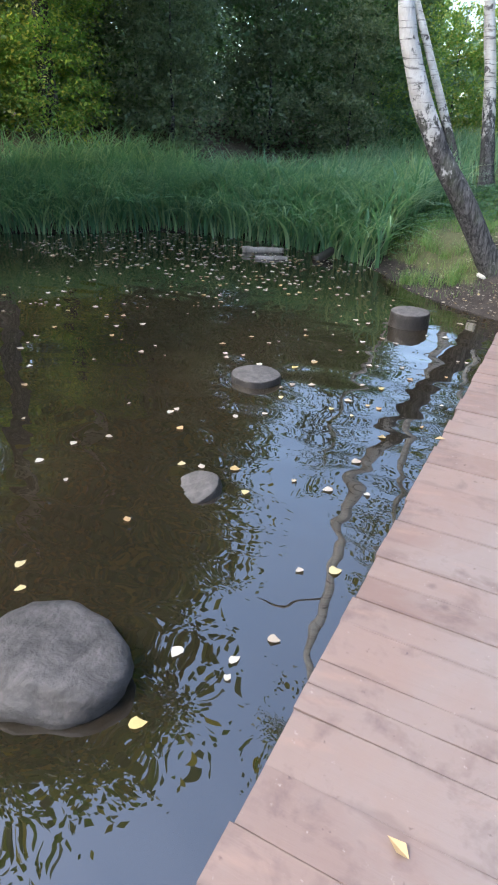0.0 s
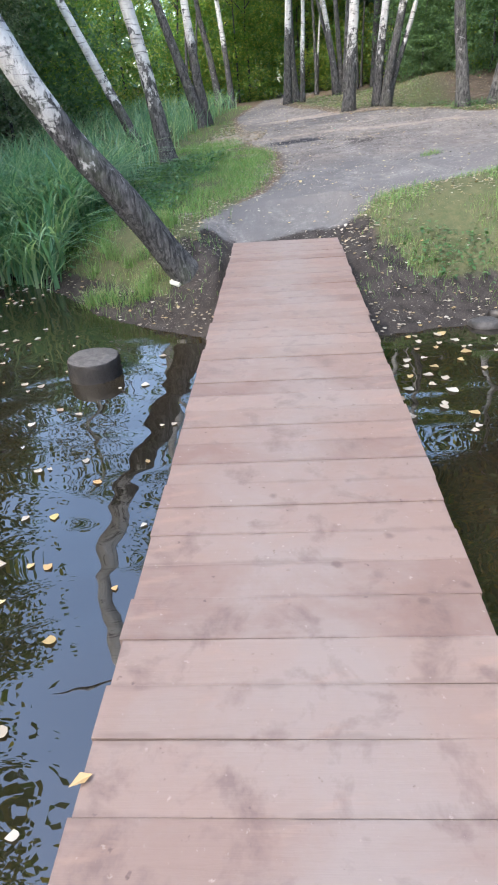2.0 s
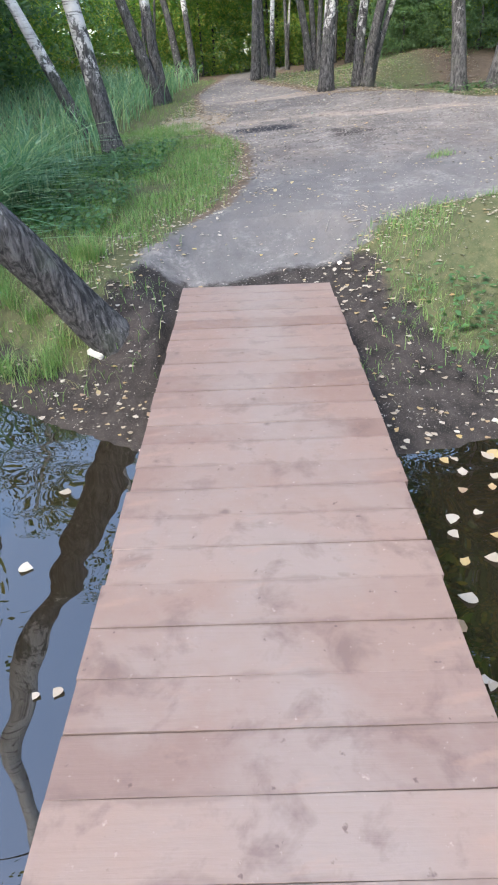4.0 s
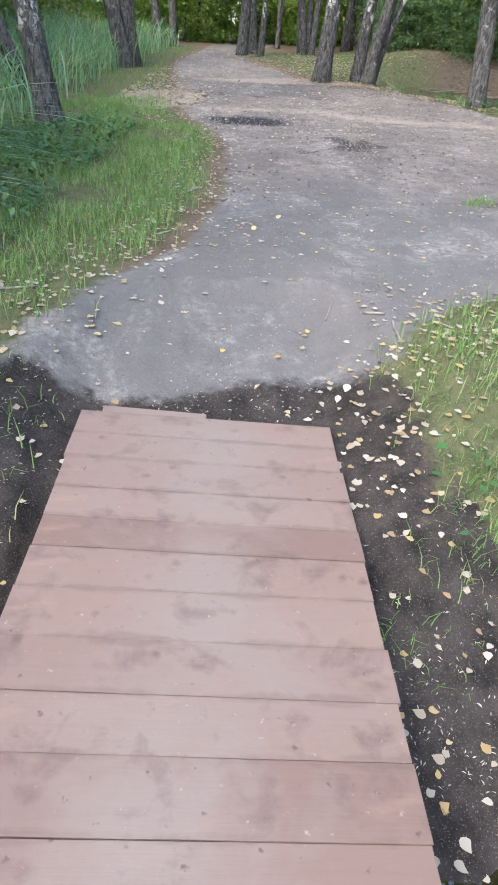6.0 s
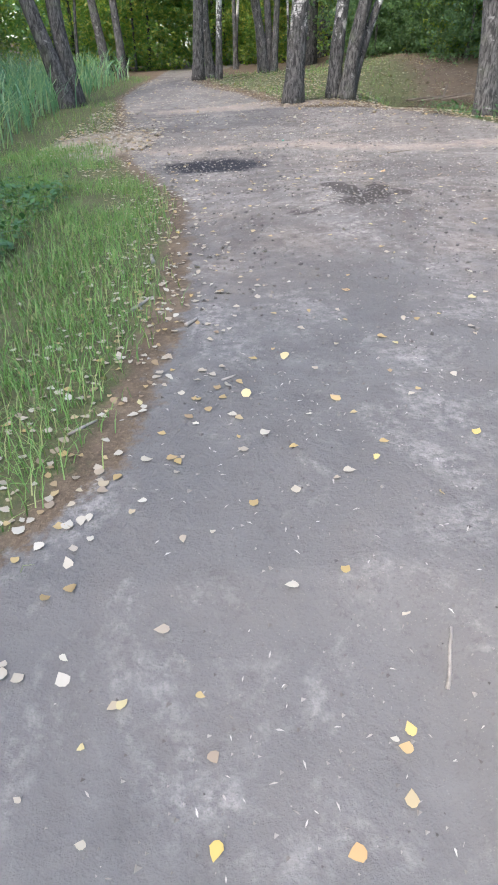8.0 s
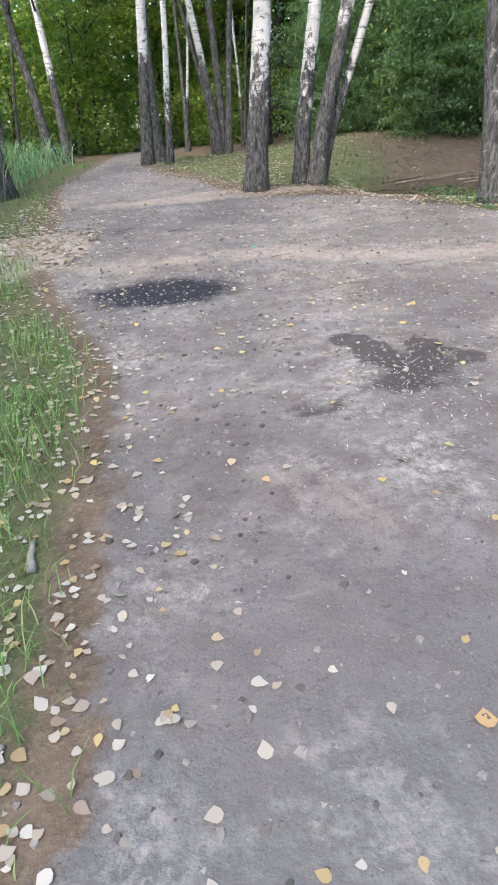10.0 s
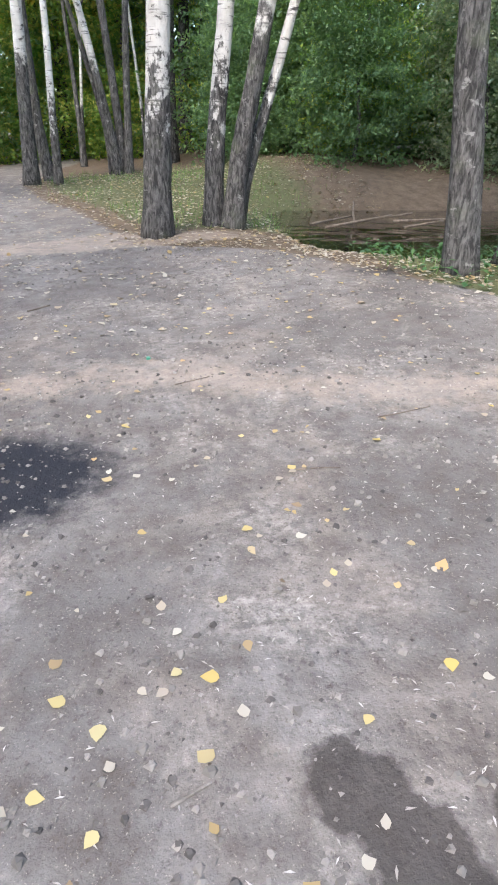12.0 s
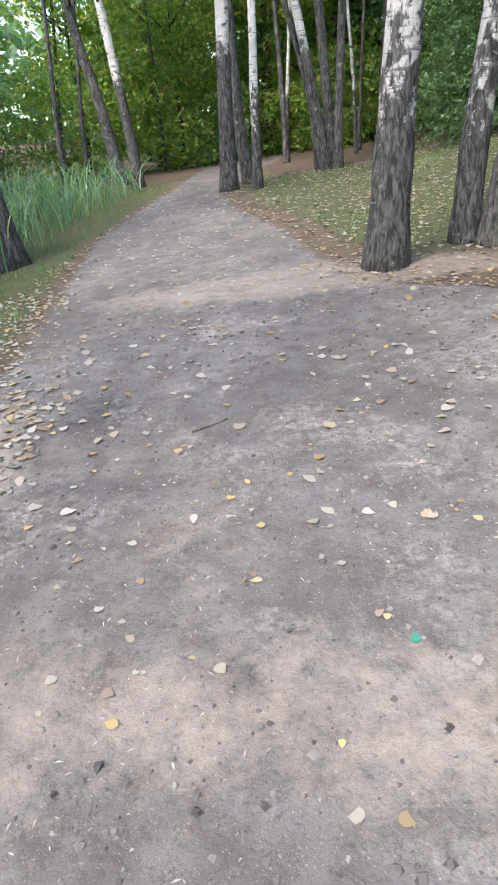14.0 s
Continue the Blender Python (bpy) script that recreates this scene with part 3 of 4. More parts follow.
# birches beside the path: stems are given as points above the foot
tree(-1.03, -0.68, [([(0.2, 0.12, -0.28), (0, 0, 0), (-0.17, -0.14, 0.33), (-0.405, -0.37, 0.80), (-0.675, -0.61, 1.25), (-0.87, -0.78, 1.66), (-1.015, -0.91, 2.04), (-1.18, -1.06, 2.65), (-1.22, -1.1, 3.3), (-1.45, -1.0, 6.0), (-1.4, -0.8, 9.5)], 0.165, 0.06, BARK_LOW)],
     "birch leaning out over the pond, black foot and white stem", ((-1.5, -0.8, 9.6, 0.65),), seed=1, sink=0.0)
tree(-4.2, 10.0, [([(0, 0, 0), (-0.55, 0, 1.25), (-1.75, 0, 3.9), (-3.0, 0.3, 6.5), (-3.6, 0.5, 9.5)], 0.15, 0.05, BARK_LOW)],
     "slender white birch leaning out of the reeds", ((-3.3, 0.4, 8.2, 0.9),), seed=2)
tree(-2.72, 6.5, [([(0, 0, 0), (-0.12, 0, 0.8), (-0.35, 0, 2.2), (-0.75, 0, 4.3), (-0.9, 0, 7), (-0.7, 0, 10)], 0.175, 0.06, BARK_MID)],
     "dark patchy birch standing in grass at the reed edge", ((-0.8, 0, 9.2, 1.0),), seed=3)
tree(-3.45, 14.8, [([(0, 0, 0), (-0.35, 0, 1.2), (-1.0, 0, 3.2), (-1.6, 0, 5.2), (-2.2, 0, 9)], 0.19, 0.06, BARK_GREY),
                   ([(0.1, 0.25, 0), (-0.1, 0.25, 1.5), (-0.3, 0.3, 3.5), (-0.4, 0.3, 6), (-0.3, 0.4, 10.5)], 0.18, 0.06, BARK_HIGH)],
     "twin-stemmed birch with a dark foot by the path", ((-2.0, 0, 8.8, 0.9), (-0.3, 0.4, 9.8, 1.0)), seed=4)
tree(-3.65, 23.6, [([(0, 0, 0), (-0.05, 0, 1.2), (-0.25, 0, 3.2), (-0.45, 0, 5.2), (-0.6, 0, 10)], 0.15, 0.06, BARK_HIGH)],
     "slim birch at the edge of the reeds", ((-0.8, 0, 9.2, 1.0),), seed=5)
tree(-4.3, 24.5, [([(0, 0, 0), (-0.3, 0, 2.0), (-0.75, 0, 4.5), (-1.0, 0, 10)], 0.17, 0.07, BARK_GREY)],
     "dark leaning tree at the edge of the reeds", ((-0.9, 0, 9.6, 1.1),), "alder_tree", "trees behind the path", 6)
tree(-0.98, 20.0, [([(0, 0, 0), (0.05, 0, 1.5), (0.12, 0, 3.5), (0.2, 0, 6), (0.3, 0, 11)], 0.165, 0.06, BARK_HIGH)],
     "tall birch with a dark foot where the path bends", ((0, 0, 9.8, 1.0),), seed=7)
tree(-0.62, 21.0, [([(0, 0, 0), (-0.15, 0, 1.2), (-0.22, 0, 3.0), (-0.3, 0, 6), (-0.3, 0, 10)], 0.14, 0.06, BARK_GREY)],
     "dark trunk close behind a birch", ((-0.3, 0, 9.6, 0.9),), "alder_tree", "trees behind the path", 8)
tree(-0.38, 19.6, [([(0, 0, 0), (0.02, 0, 1.5), (0.06, 0, 3.5), (0.0, 0, 6), (0.0, 0, 9)], 0.09, 0.04, BARK_LOW)],
     "thin pale birch close beside a larger one", ((-0.3, 0, 8.6, 0.7),), seed=9)
tree(1.0, 21.6, [([(0, 0, 0), (-0.2, 0, 1.3), (-0.6, 0, 3.2), (-1.1, 0, 5.5), (-1.5, 0, 9)], 0.12, 0.05, BARK_HIGH),
                 ([(0.12, 0.1, 0), (0.05, 0.1, 1.4), (-0.15, 0.1, 3.4), (-0.4, 0.1, 6), (-0.5, 0.1, 9.5)], 0.12, 0.05, BARK_GREY),
                 ([(-0.15, 0.2, 0), (-0.3, 0.2, 1.4), (-0.85, 0.2, 3.4), (-1.6, 0.2, 6)], 0.08, 0.04, BARK_GREY),
                 ([(0.25, -0.05, 0), (0.28, 0, 1.4), (0.35, 0, 3.4), (0.5, 0, 6), (0.6, 0, 9)], 0.1, 0.05, BARK_GREY)],
     "cluster of slim grey stems from one foot", ((-1.4, 0, 8.6, 0.8), (-0.4, 0.1, 9.4, 0.9), (0.6, 0, 9, 0.8)), "alder_tree", "trees behind the path", 10)
tree(1.12, 12.62, [([(0, 0, 0), (0.04, 0, 1.0), (0.1, 0, 2.2), (0.12, 0, 3.6), (0.05, 0, 6), (0.1, 0, 10.5)], 0.175, 0.07, BARK_MID)],
     "stout birch with flaking grey and white bark", ((0.1, 0, 9.6, 1.0),), seed=11)
tree(1.95, 13.3, [([(0, 0, 0), (0.02, 0, 1.0), (0.12, 0, 2.2), (0.22, 0, 3.6), (0.3, 0, 6), (0.3, 0, 10)], 0.135, 0.06, BARK_MID),
                  ([(0.22, -0.2, 0), (0.3, -0.2, 0.9), (0.5, -0.2, 2.0), (0.72, -0.2, 3.4), (0.9, -0.2, 6), (1.0, -0.2, 10)], 0.145, 0.06, BARK_HIGH),
                  ([(0.32, -0.1, 0.2), (0.5, -0.1, 1.0), (0.85, -0.1, 2.2), (1.3, -0.1, 4.0), (1.7, -0.1, 6.5)], 0.085, 0.04, BARK_MID)],
     "birch clump of three stems spreading from one foot", ((0.3, 0, 9.4, 0.9), (1.1, -0.2, 9.6, 0.9)), seed=12)
tree(3.74, 9.95, [([(0, 0, 0), (-0.12, 0, 1.0), (-0.29, 0, 2.2), (-0.45, 0, 3.6), (-0.6, 0, 6), (-0.6, 0, 10)], 0.155, 0.07, BARK_GREY)],
     "dark grey trunk at the edge of the clearing", ((0.1, 0, 9.6, 1.0),), "alder_tree", "trees behind the path", 13)
tree(4.5, 10.3, [([(0, 0, 0), (0.15, 0, 1.0), (0.45, 0, 2.2), (0.7, 0, 3.6), (1.0, 0, 6), (1.2, 0, 9.5)], 0.16, 0.06, BARK_HIGH)],
     "birch leaning away at the edge of the clearing", ((1.1, 0, 9, 1.0),), seed=14)
tree(2.7, 25.0, [([(0, 0, 0), (0.0, 0, 3.0), (0.1, 0, 6), (0.1, 0, 11)], 0.2, 0.08, BARK_GREY)],
     "grey trunk standing back in the wood", ((0.1, 0, 10, 1.1),), "alder_tree", "trees behind the path", 15)

# the wood round the clearing
rng = random.Random(21)


def thicket(x, y, z, s, kinds, seed, label, group):
    """A bushy tree with its leaves down to the ground."""
    st = [([(0, 0, 0), (0.1 * s, 0, 1.2 * s), (0.0, 0.1, 2.6 * s), (0.1, 0, 4.2 * s)], 0.07 * s, 0.02, BARK_GREY)]
    return tree(x, y, st, label, ((0, 0, 1.5 * s + z, s), (rng.uniform(-0.6, 0.6) * s, 0.3, 4.2 * s + z, 0.9 * s)), "thicket_tree", group, seed, kinds)


k = 100
for x, y, z, s, sunny in (
        (-16, 3, 0, 1.3, 1), (-14.0, 7.5, 0.2, 1.25, 2), (-11.2, 11.0, 0, 1.15, 2), (-9.0, 14.5, 0, 1.3, 0), (-9.3, 19.5, 0.1, 1.15, 1), (-8.8, 24.5, 0, 1.1, 1), (-13.2, 3.4, 0.3, 0.9, 1), (-11.6, 6.2, 0.2, 0.9, 2), (-8.6, 11.8, 0, 0.8, 2), (6.4, 19.6, 0.3, 0.72, 0), (9.2, 18.8, 0.2, 0.8, 2), (4.2, 21.5, 0, 0.6, 0),
        (-16, 8, 0, 1.6, 0), (-13, 13, 0, 1.7, 0), (-13, 20, 0, 1.6, 0), (-12.5, 26, 0, 1.5, 1), (-18, -2, 0, 1.5, 0), (-17, -7, 0, 1.5, 0), (-21, 4, 0, 2.0, 0),
        (-6.3, 28, 0, 1.3, 1), (-3.6, 30, 0, 1.2, 1), (-1.0, 31.5, 0, 1.3, 1), (1.6, 30, 0, 1.2, 1), (4.2, 29, 0, 1.3, 1), (-5.0, 33, 1, 1.7, 1), (0, 36, 1, 1.9, 1), (5, 35, 1, 1.8, 0),
        (5.0, 23.4, 0.2, 1.1, 0), (7.6, 22.0, 0, 1.2, 1), (10.2, 21.0, 0, 1.25, 0), (12.8, 19.0, 0, 1.3, 0), (15, 16, 0, 1.4, 0), (8.5, 26, 0, 1.7, 0), (12.5, 24.5, 0, 1.8, 0), (16, 21, 0, 1.8, 0),
        (17, 11, 0, 1.6, 0), (18, 6, 0, 1.6, 0), (19, 0, 0, 1.7, 0), (-12, -16, 0, 1.8, 0), (-4, -22, 0, 1.8, 0), (5, -22, 0, 1.9, 0), (13, -18, 0, 1.8, 0), (18, -9, 0, 1.7, 0)):
    k += 1
    thicket(x, y, z, s, (BUSHES, SUNBUSH, WILLOWS)[sunny], k, "leafy thicket tree in painted sunlit green behind the path" if sunny == 1 else "grey-green willowy tree at the edge of the wood" if sunny else "dark green leafy thicket tree round the clearing", "thicket round the clearing")
for x, y, s in ((-24, 12, 2.3), (-22, 20, 1.7), (-18, 29, 1.5), (-7, 40, 1.6), (2, 42, 1.8), (10, 36, 2.7), (19, 28, 2.7), (24, 16, 2.7), (25, 3, 2.7), (-26, -2, 2.6)):
    k += 1
    thicket(x, y, 0.5, s, BUSHES, k, "tall dark green tree standing back in the wood", "tall trees of the wood")


# tall trees whose crowns hang over the pond
for x, y, s, lean in ((-10.8, -0.8, 1.0, (1.6, -1.8)), (-13.5, 3.5, 1.05, (1.5, -0.5)), (-14.5, -5.5, 1.1, (3.2, 0.3)), (8.4, 4.4, 0.95, (-0.6, 0.2)), (6.6, 8.6, 0.85, (-0.9, 0.3)), (8.8, 10.8, 0.8, (-0.6, 0.6)), (3.6, 28.5, 1.2, (0, 0)), (8.8, 24.5, 1.1, (-0.4, 0)), (-0.6, 32, 1.2, (0, 0)), (-17, 9, 1.2, (1.5, 0))):
    k += 1
    stem = [(0, 0, 0), (0.1 * lean[0], 0.1 * lean[1], 3.0), (0.5 * lean[0], 0.5 * lean[1], 6.5), (lean[0], lean[1], 10.5)]
    tree(x, y, [(stem, 0.24, 0.08, BARK_GREY)], "tall grey-barked tree with a wide crown over the pond", ((lean[0], lean[1], 9.6, s),), "alder_tree", "tall trees of the wood", k, TALL)


# slim stems standing back in the wood
for i in range(12):
    x, y = rng.uniform(-8.5, 9.0), rng.uniform(23.5, 29)
    if -2.4 < x < -0.6:
        x -= 2.2
    lean, pale = rng.uniform(-0.9, 0.9), i % 3 == 0
    stem = [(0, 0, 0), (0.1 * lean, 0, 1.6), (0.45 * lean, 0.1, 4.2), (lean, 0.1, 8.5)]
    tree(x, y, [(stem, rng.uniform(0.05, 0.10), 0.025, BARK_MID if pale else BARK_GREY)],
         "slim pale birch standing back in the wood" if pale else "slim dark stem standing back in the wood", ((lean, 0.1, 8.2, 0.6),),
         "birch_tree" if pale else "alder_tree", "trees behind the path", 300 + i)


# ---- distant wood ----
def distant_wood():
    g = np.random.default_rng(5)
    n = 46000
    w = g.uniform(0, 2 * math.pi, n)
    rad = g.uniform(38, 52, n)
    x, y = np.sin(w) * rad, 8 + np.cos(w) * rad
    top = 9 + 3 * np.array([noise.noise((math.sin(a) * 5, math.cos(a) * 5, 1)) for a in w])
    z = g.uniform(0, 1, n) ** 0.9 * top - 0.5
    ob = new("distant_wood", quads("distant_wood", leaf_quads(g, np.stack([x, y, z], 1), 0.85, 0.2, 0.2), THICKET))
    tagged(ob, "dark green woodland closing the view all round", "woodland", kind="stuff")


distant_wood()


# ---- blades and leaves ----
def blades(name, g, foot, height, width, lean, material, segs=4, wind=(0, 0)):
    """Bent, tapering blades, each a strip of its own."""
    n = len(foot)
    w = g.uniform(0, 2 * math.pi, n)
    d = np.stack([np.cos(w) + wind[0], np.sin(w) + wind[1], np.zeros(n)], 1)
    d /= np.linalg.norm(d, axis=1)[:, None]
    s = np.stack([-d[:, 1], d[:, 0], np.zeros(n)], 1)
    h = height[:, None]
    ln = (lean * g.uniform(0.4, 1.5, n))[:, None]
    rows = []
    for k in range(segs + 1):
        u = k / segs
        c = foot + d * (ln * h * u ** 2) + np.array((0, 0, 1)) * h * (u - 0.36 * np.minimum(ln, 1.3) * u ** 3)
        wd = width * (1 - u) ** 0.7 * (0.7 + 0.3 * u) + 0.0006
        rows.append((c - s * wd * 0.5, c + s * wd * 0.5))
    v = np.stack([q for r in rows for q in r], 1)          # n, 2(segs+1), 3
    m = 2 * (segs + 1)
    base = (np.arange(n) * m)[:, None]
    f = np.concatenate([base + np.array((2 * k, 2 * k + 1, 2 * k + 3, 2 * k + 2)) for k in range(segs)], 1).reshape(-1, 4)
    me = bpy.data.meshes.new(name)
    me.vertices.add(n * m)
    me.vertices.foreach_set("co", v.reshape(-1))
    me.loops.add(f.size)
    me.loops.foreach_set("vertex_index", f.reshape(-1))
    me.polygons.add(len(f))
    me.polygons.foreach_set("loop_start", np.arange(0, f.size, 4))
    me.polygons.foreach_set("use_smooth", np.ones(len(f), bool))
    me.materials.append(material)
    me.update(calc_edges=True)
    return new(name, me)


def scatter(g, n, x0, x1, y0, y1, keep, clump=0.0):
    """Places in a box, kept with the chance that keep(x, y) gives."""
    x, y = g.uniform(x0, x1, n), g.uniform(y0, y1, n)
    k = g.uniform(0, 1, n) < keep(x, y)
    x, y = x[k], y[k]
    if clump:
        k = np.array([noise.noise((a * clump, b * clump, 3.3)) for a, b in zip(x, y)]) + g.uniform(-0.35, 0.35, len(x)) > -0.05
        x, y = x[k], y[k]
    return np.stack([x, y, np.array([lay(a, b) for a, b in zip(x, y)])], 1)


def shore(x):
    return np.interp(x, SHORE_X, SHORE_Y)


def reed_keep(x, y):
    d = y - shore(x)
    near = smooth(-0.15, 0.1, d) * smooth(-2.75, -3.3, x + 0.10 * np.clip(y - 2, 0, 4)) * smooth(24.5, 22, y)
    return near * (0.35 + 0.65 * smooth(9, 3, d)) * smooth(-13, -11, x)


g = np.random.default_rng(11)
foot = scatter(g, 13000, -12.5, -2.6, -3.5, 5.5, reed_keep)
tagged(blades("reeds", g, foot, g.uniform(0.7, 1.4, len(foot)), 0.034, 0.95, REED, 6, (0.75, -0.35)), "dense bed of bent green reeds along the pond", "reeds", kind="stuff")
foot = scatter(g, 6000, -11.5, -2.7, -2.5, 4.5, reed_keep)
tagged(blades("reeds", g, foot, g.uniform(0.9, 1.5, len(foot)), 0.062, 1.25, REED, 7, (0.6, -0.55)), "broad arching light green reed leaves above the bed", "reeds", kind="stuff")
foot = scatter(g, 9000, -8.0, -2.6, 5.5, 25, reed_keep)
tagged(blades("reeds", g, foot, g.uniform(0.7, 1.2, len(foot)), 0.036, 0.8, REED, 4, (0.3, -0.3)), "green reeds in the marsh beside the path", "reeds", kind="stuff")


def turf_keep(x, y):
    p, t, m, *_ = cover(x, y)
    return np.clip(t * (1 - p) * (1 - 0.8 * m), 0, 1)


foot = scatter(g, 85000, -4.2, 0.4, -1.1, 9.0, turf_keep, 1.4)
tagged(blades("grass", g, foot, g.uniform(0.04, 0.15, len(foot)), 0.006, 0.7, GRASS, 2), "short patchy grass on the bank beside the path", "grass", kind="stuff")
foot = scatter(g, 42000, 0.7, 5.0, -1.1, 2.6, turf_keep, 1.6)
tagged(blades("grass", g, foot, g.uniform(0.035, 0.11, len(foot)), 0.005, 0.7, GRASS, 2), "short grass patch among fallen leaves by the pond", "grass", kind="stuff")
foot = scatter(g, 20000, -4.5, 6.0, 9.0, 24, turf_keep, 1.0)
tagged(blades("grass", g, foot, g.uniform(0.06, 0.18, len(foot)), 0.008, 0.7, GRASS, 2), "thin dry grass round the trees beyond the path", "grass", kind="stuff")


def tufts(n, x0, x1, y0, y1, h, group, label, seed):
    """Taller tufts that stand apart from the turf."""
    q = np.random.default_rng(seed)
    for _ in range(n):
        x, y = q.uniform(x0, x1), q.uniform(y0, y1)
        m = 60
        f = np.stack([x + q.normal(0, 0.05, m), y + q.normal(0, 0.05, m), np.full(m, lay(x, y) - 0.01)], 1)
        tagged(blades("grass_tuft", q, f, q.uniform(0.5, 1.1, m) * h, 0.006, 0.6, GRASS, 3), label, "grass", group)


tufts(26, -2.3, -1.15, -0.85, 0.5, 0.26, "tufts by the leaning birch", "bright green grass tuft at the foot of the bank", 3)
tufts(2, 1.95, 2.1, 3.0, 3.3, 0.1, "tufts on the bare path", "small green tuft growing on the bare path", 4)


# low broad-leaved herbs at the reed edge and on the bank
def herbs(name, n, x0, x1, y0, y1, size, label, up=0.7):
    f = scatter(g, n, x0, x1, y0, y1, lambda x, y: turf_keep(x, y), 1.2)
    f[:, 2] += g.uniform(0.02, 0.16, len(f))
    tagged(new(name, quads(name, leaf_quads(g, f, size, up), HERB)), label, "plants", kind="stuff")


herbs("herbs", 7000, -3.4, -1.5, 0.2, 6.5, 0.06, "low dark green herbs between reeds and grass")
herbs("herbs", 900, 1.0, 2.6, -1.0, -0.2, 0.05, "low green herbs on the muddy bank")
herbs("herbs", 2600, 2.8, 5.5, 8.8, 12.5, 0.06, "low green herbs round the dark trunks")


# ---- fallen leaves, chips and crumbs ----
def litter(name, n, box, keep, size, material, label, clump=0.0, lift=0.006, category="leaves"):
    f = scatter(g, n, *box, keep, clump)
    f[:, 2] += lift
    q = leaf_quads(g, f, size, 0.86)
    if category == "chips":
        q[:, (1, 3)] += 0.62 * (q[:, (1, 3)].mean(1, keepdims=True) - q[:, (1, 3)])
    me = quads(name, q, material) if category == "chips" else leaf_rounds(name, g, f, size, material)
    tagged(new(name, me), label, category, kind="stuff")


def edge_keep(x, y):
    xl, xr = np.interp(y, LEFT_Y, LEFT_X), np.interp(y, RIGHT_Y, RIGHT_X)
    e = np.exp(-((x - xl + 0.25) / 0.38) ** 2) + np.exp(-((x - xr - 0.25) / 0.4) ** 2)
    return np.clip(e, 0, 1) * (y - shore(x) > 0.3)


def bare(x, y):
    return cover(x, y)[0]


def bank_keep(x, y):
    d = y - shore(x)
    return np.exp(-((d - 0.15) / 0.3) ** 2) + 0.35 * smooth(0, 0.2, d) * smooth(1.8, 1.0, d)


litter("fallen_leaves", 20000, (-3.0, 3.4, -0.6, 13), edge_keep, 0.031, FALLEN, "pale dry birch leaves along the path edges")
litter("fallen_leaves", 3400, (-3, 6, 0.3, 14), lambda x, y: 0.5 * bare(x, y), 0.029, FALLEN, "scattered pale leaves on the bare earth path")
litter("fallen_leaves", 230, (-2, 4, 0.1, 12), bare, 0.036, YELLOW, "scattered yellow birch leaves on the path")
litter("fallen_leaves", 2600, (-4, 4, -1.9, 0.7), bank_keep, 0.033, FALLEN, "pale leaves strewn over the muddy bank")
litter("fallen_leaves", 650, (0.75, 2.8, -1.2, 1.2), lambda x, y: 0.12 + 0.88 * smooth(0.1, 0.6, y), 0.03, FALLEN, "dry leaves between mud and grass by the boardwalk")
litter("fallen_leaves", 45, (-1.0, 2.0, -0.6, 0.9), lambda x, y: 0.2 + 0.6 * smooth(0.0, 0.4, y), 0.038, YELLOW, "yellow leaves by the end of the boardwalk")
litter("fallen_leaves", 11000, (-2.6, 6, 9, 22), lambda x, y: 1 - 0.85 * bare(x, y), 0.05, FALLEN, "brown leaf litter under the trees")
litter("wood_chips", 30000, (-1.5, 5.5, 0.15, 12), lambda x, y: bare(x, y) * (0.25 + 0.75 * np.exp(-((x - 1.0) ** 2 / 0.5 + (y - 4.8) ** 2 / 0.3)) + 0.3 * smooth(0.5, 1.4, x)), 0.018, CHIPS, "pale wood chips and straw trodden into the path", 1.1, 0.003, "chips")
litter("wood_chips", 2400, (0.2, 2.0, 4.3, 5.6), lambda x, y: np.exp(-((x - 1.1) ** 2 / 0.16 + (y - 4.9) ** 2 / 0.09)), 0.021, CHIPS, "pale straw and chips on the damp patch", 0.0, 0.003, "chips")
litter("wood_chips", 5200, (-1.5, 1.9, -1.4, 0.35), lambda x, y: np.where(np.abs(x) < 0.7, 0.35, 1.0), 0.016, CHIPS, "pale chips on the black mud", 1.3, 0.004, "chips")
litter("fallen_leaves", 900, (-2.6, -1.0, 8.3, 10.6), lambda x, y: 0.8 + 0 * x, 0.05, FALLEN, "fallen leaves on the painted sun patch beside the path")


def crumbs():
    f = scatter(g, 26000, -1.6, 4.5, 0.1, 12, lambda x, y: bare(x, y) * 0.9, 0.8)
    r = (g.uniform(0.0025, 0.0075, len(f)) * g.uniform(0.5, 1.4, len(f)))[:, None, None]
    shape = np.array(((1, 0, 0), (-0.6, 0.8, 0), (-0.5, -0.9, 0), (0, 0, 0.9)))
    v = f[:, None, :] + shape[None] * r * g.uniform(0.6, 1.4, (len(f), 4, 1))
    b = np.arange(len(f)) * 4
    fs = np.concatenate([np.stack([b + i, b + j, b + k], 1) for i, j, k in ((0, 1, 3), (1, 2, 3), (2, 0, 3))])
    tagged(new("soil_crumbs", mesh_of("soil_crumbs", v.reshape(-1, 3).tolist(), fs.tolist(), CLODS)), "crumbs of dry earth on the path", "soil", kind="stuff")


crumbs()


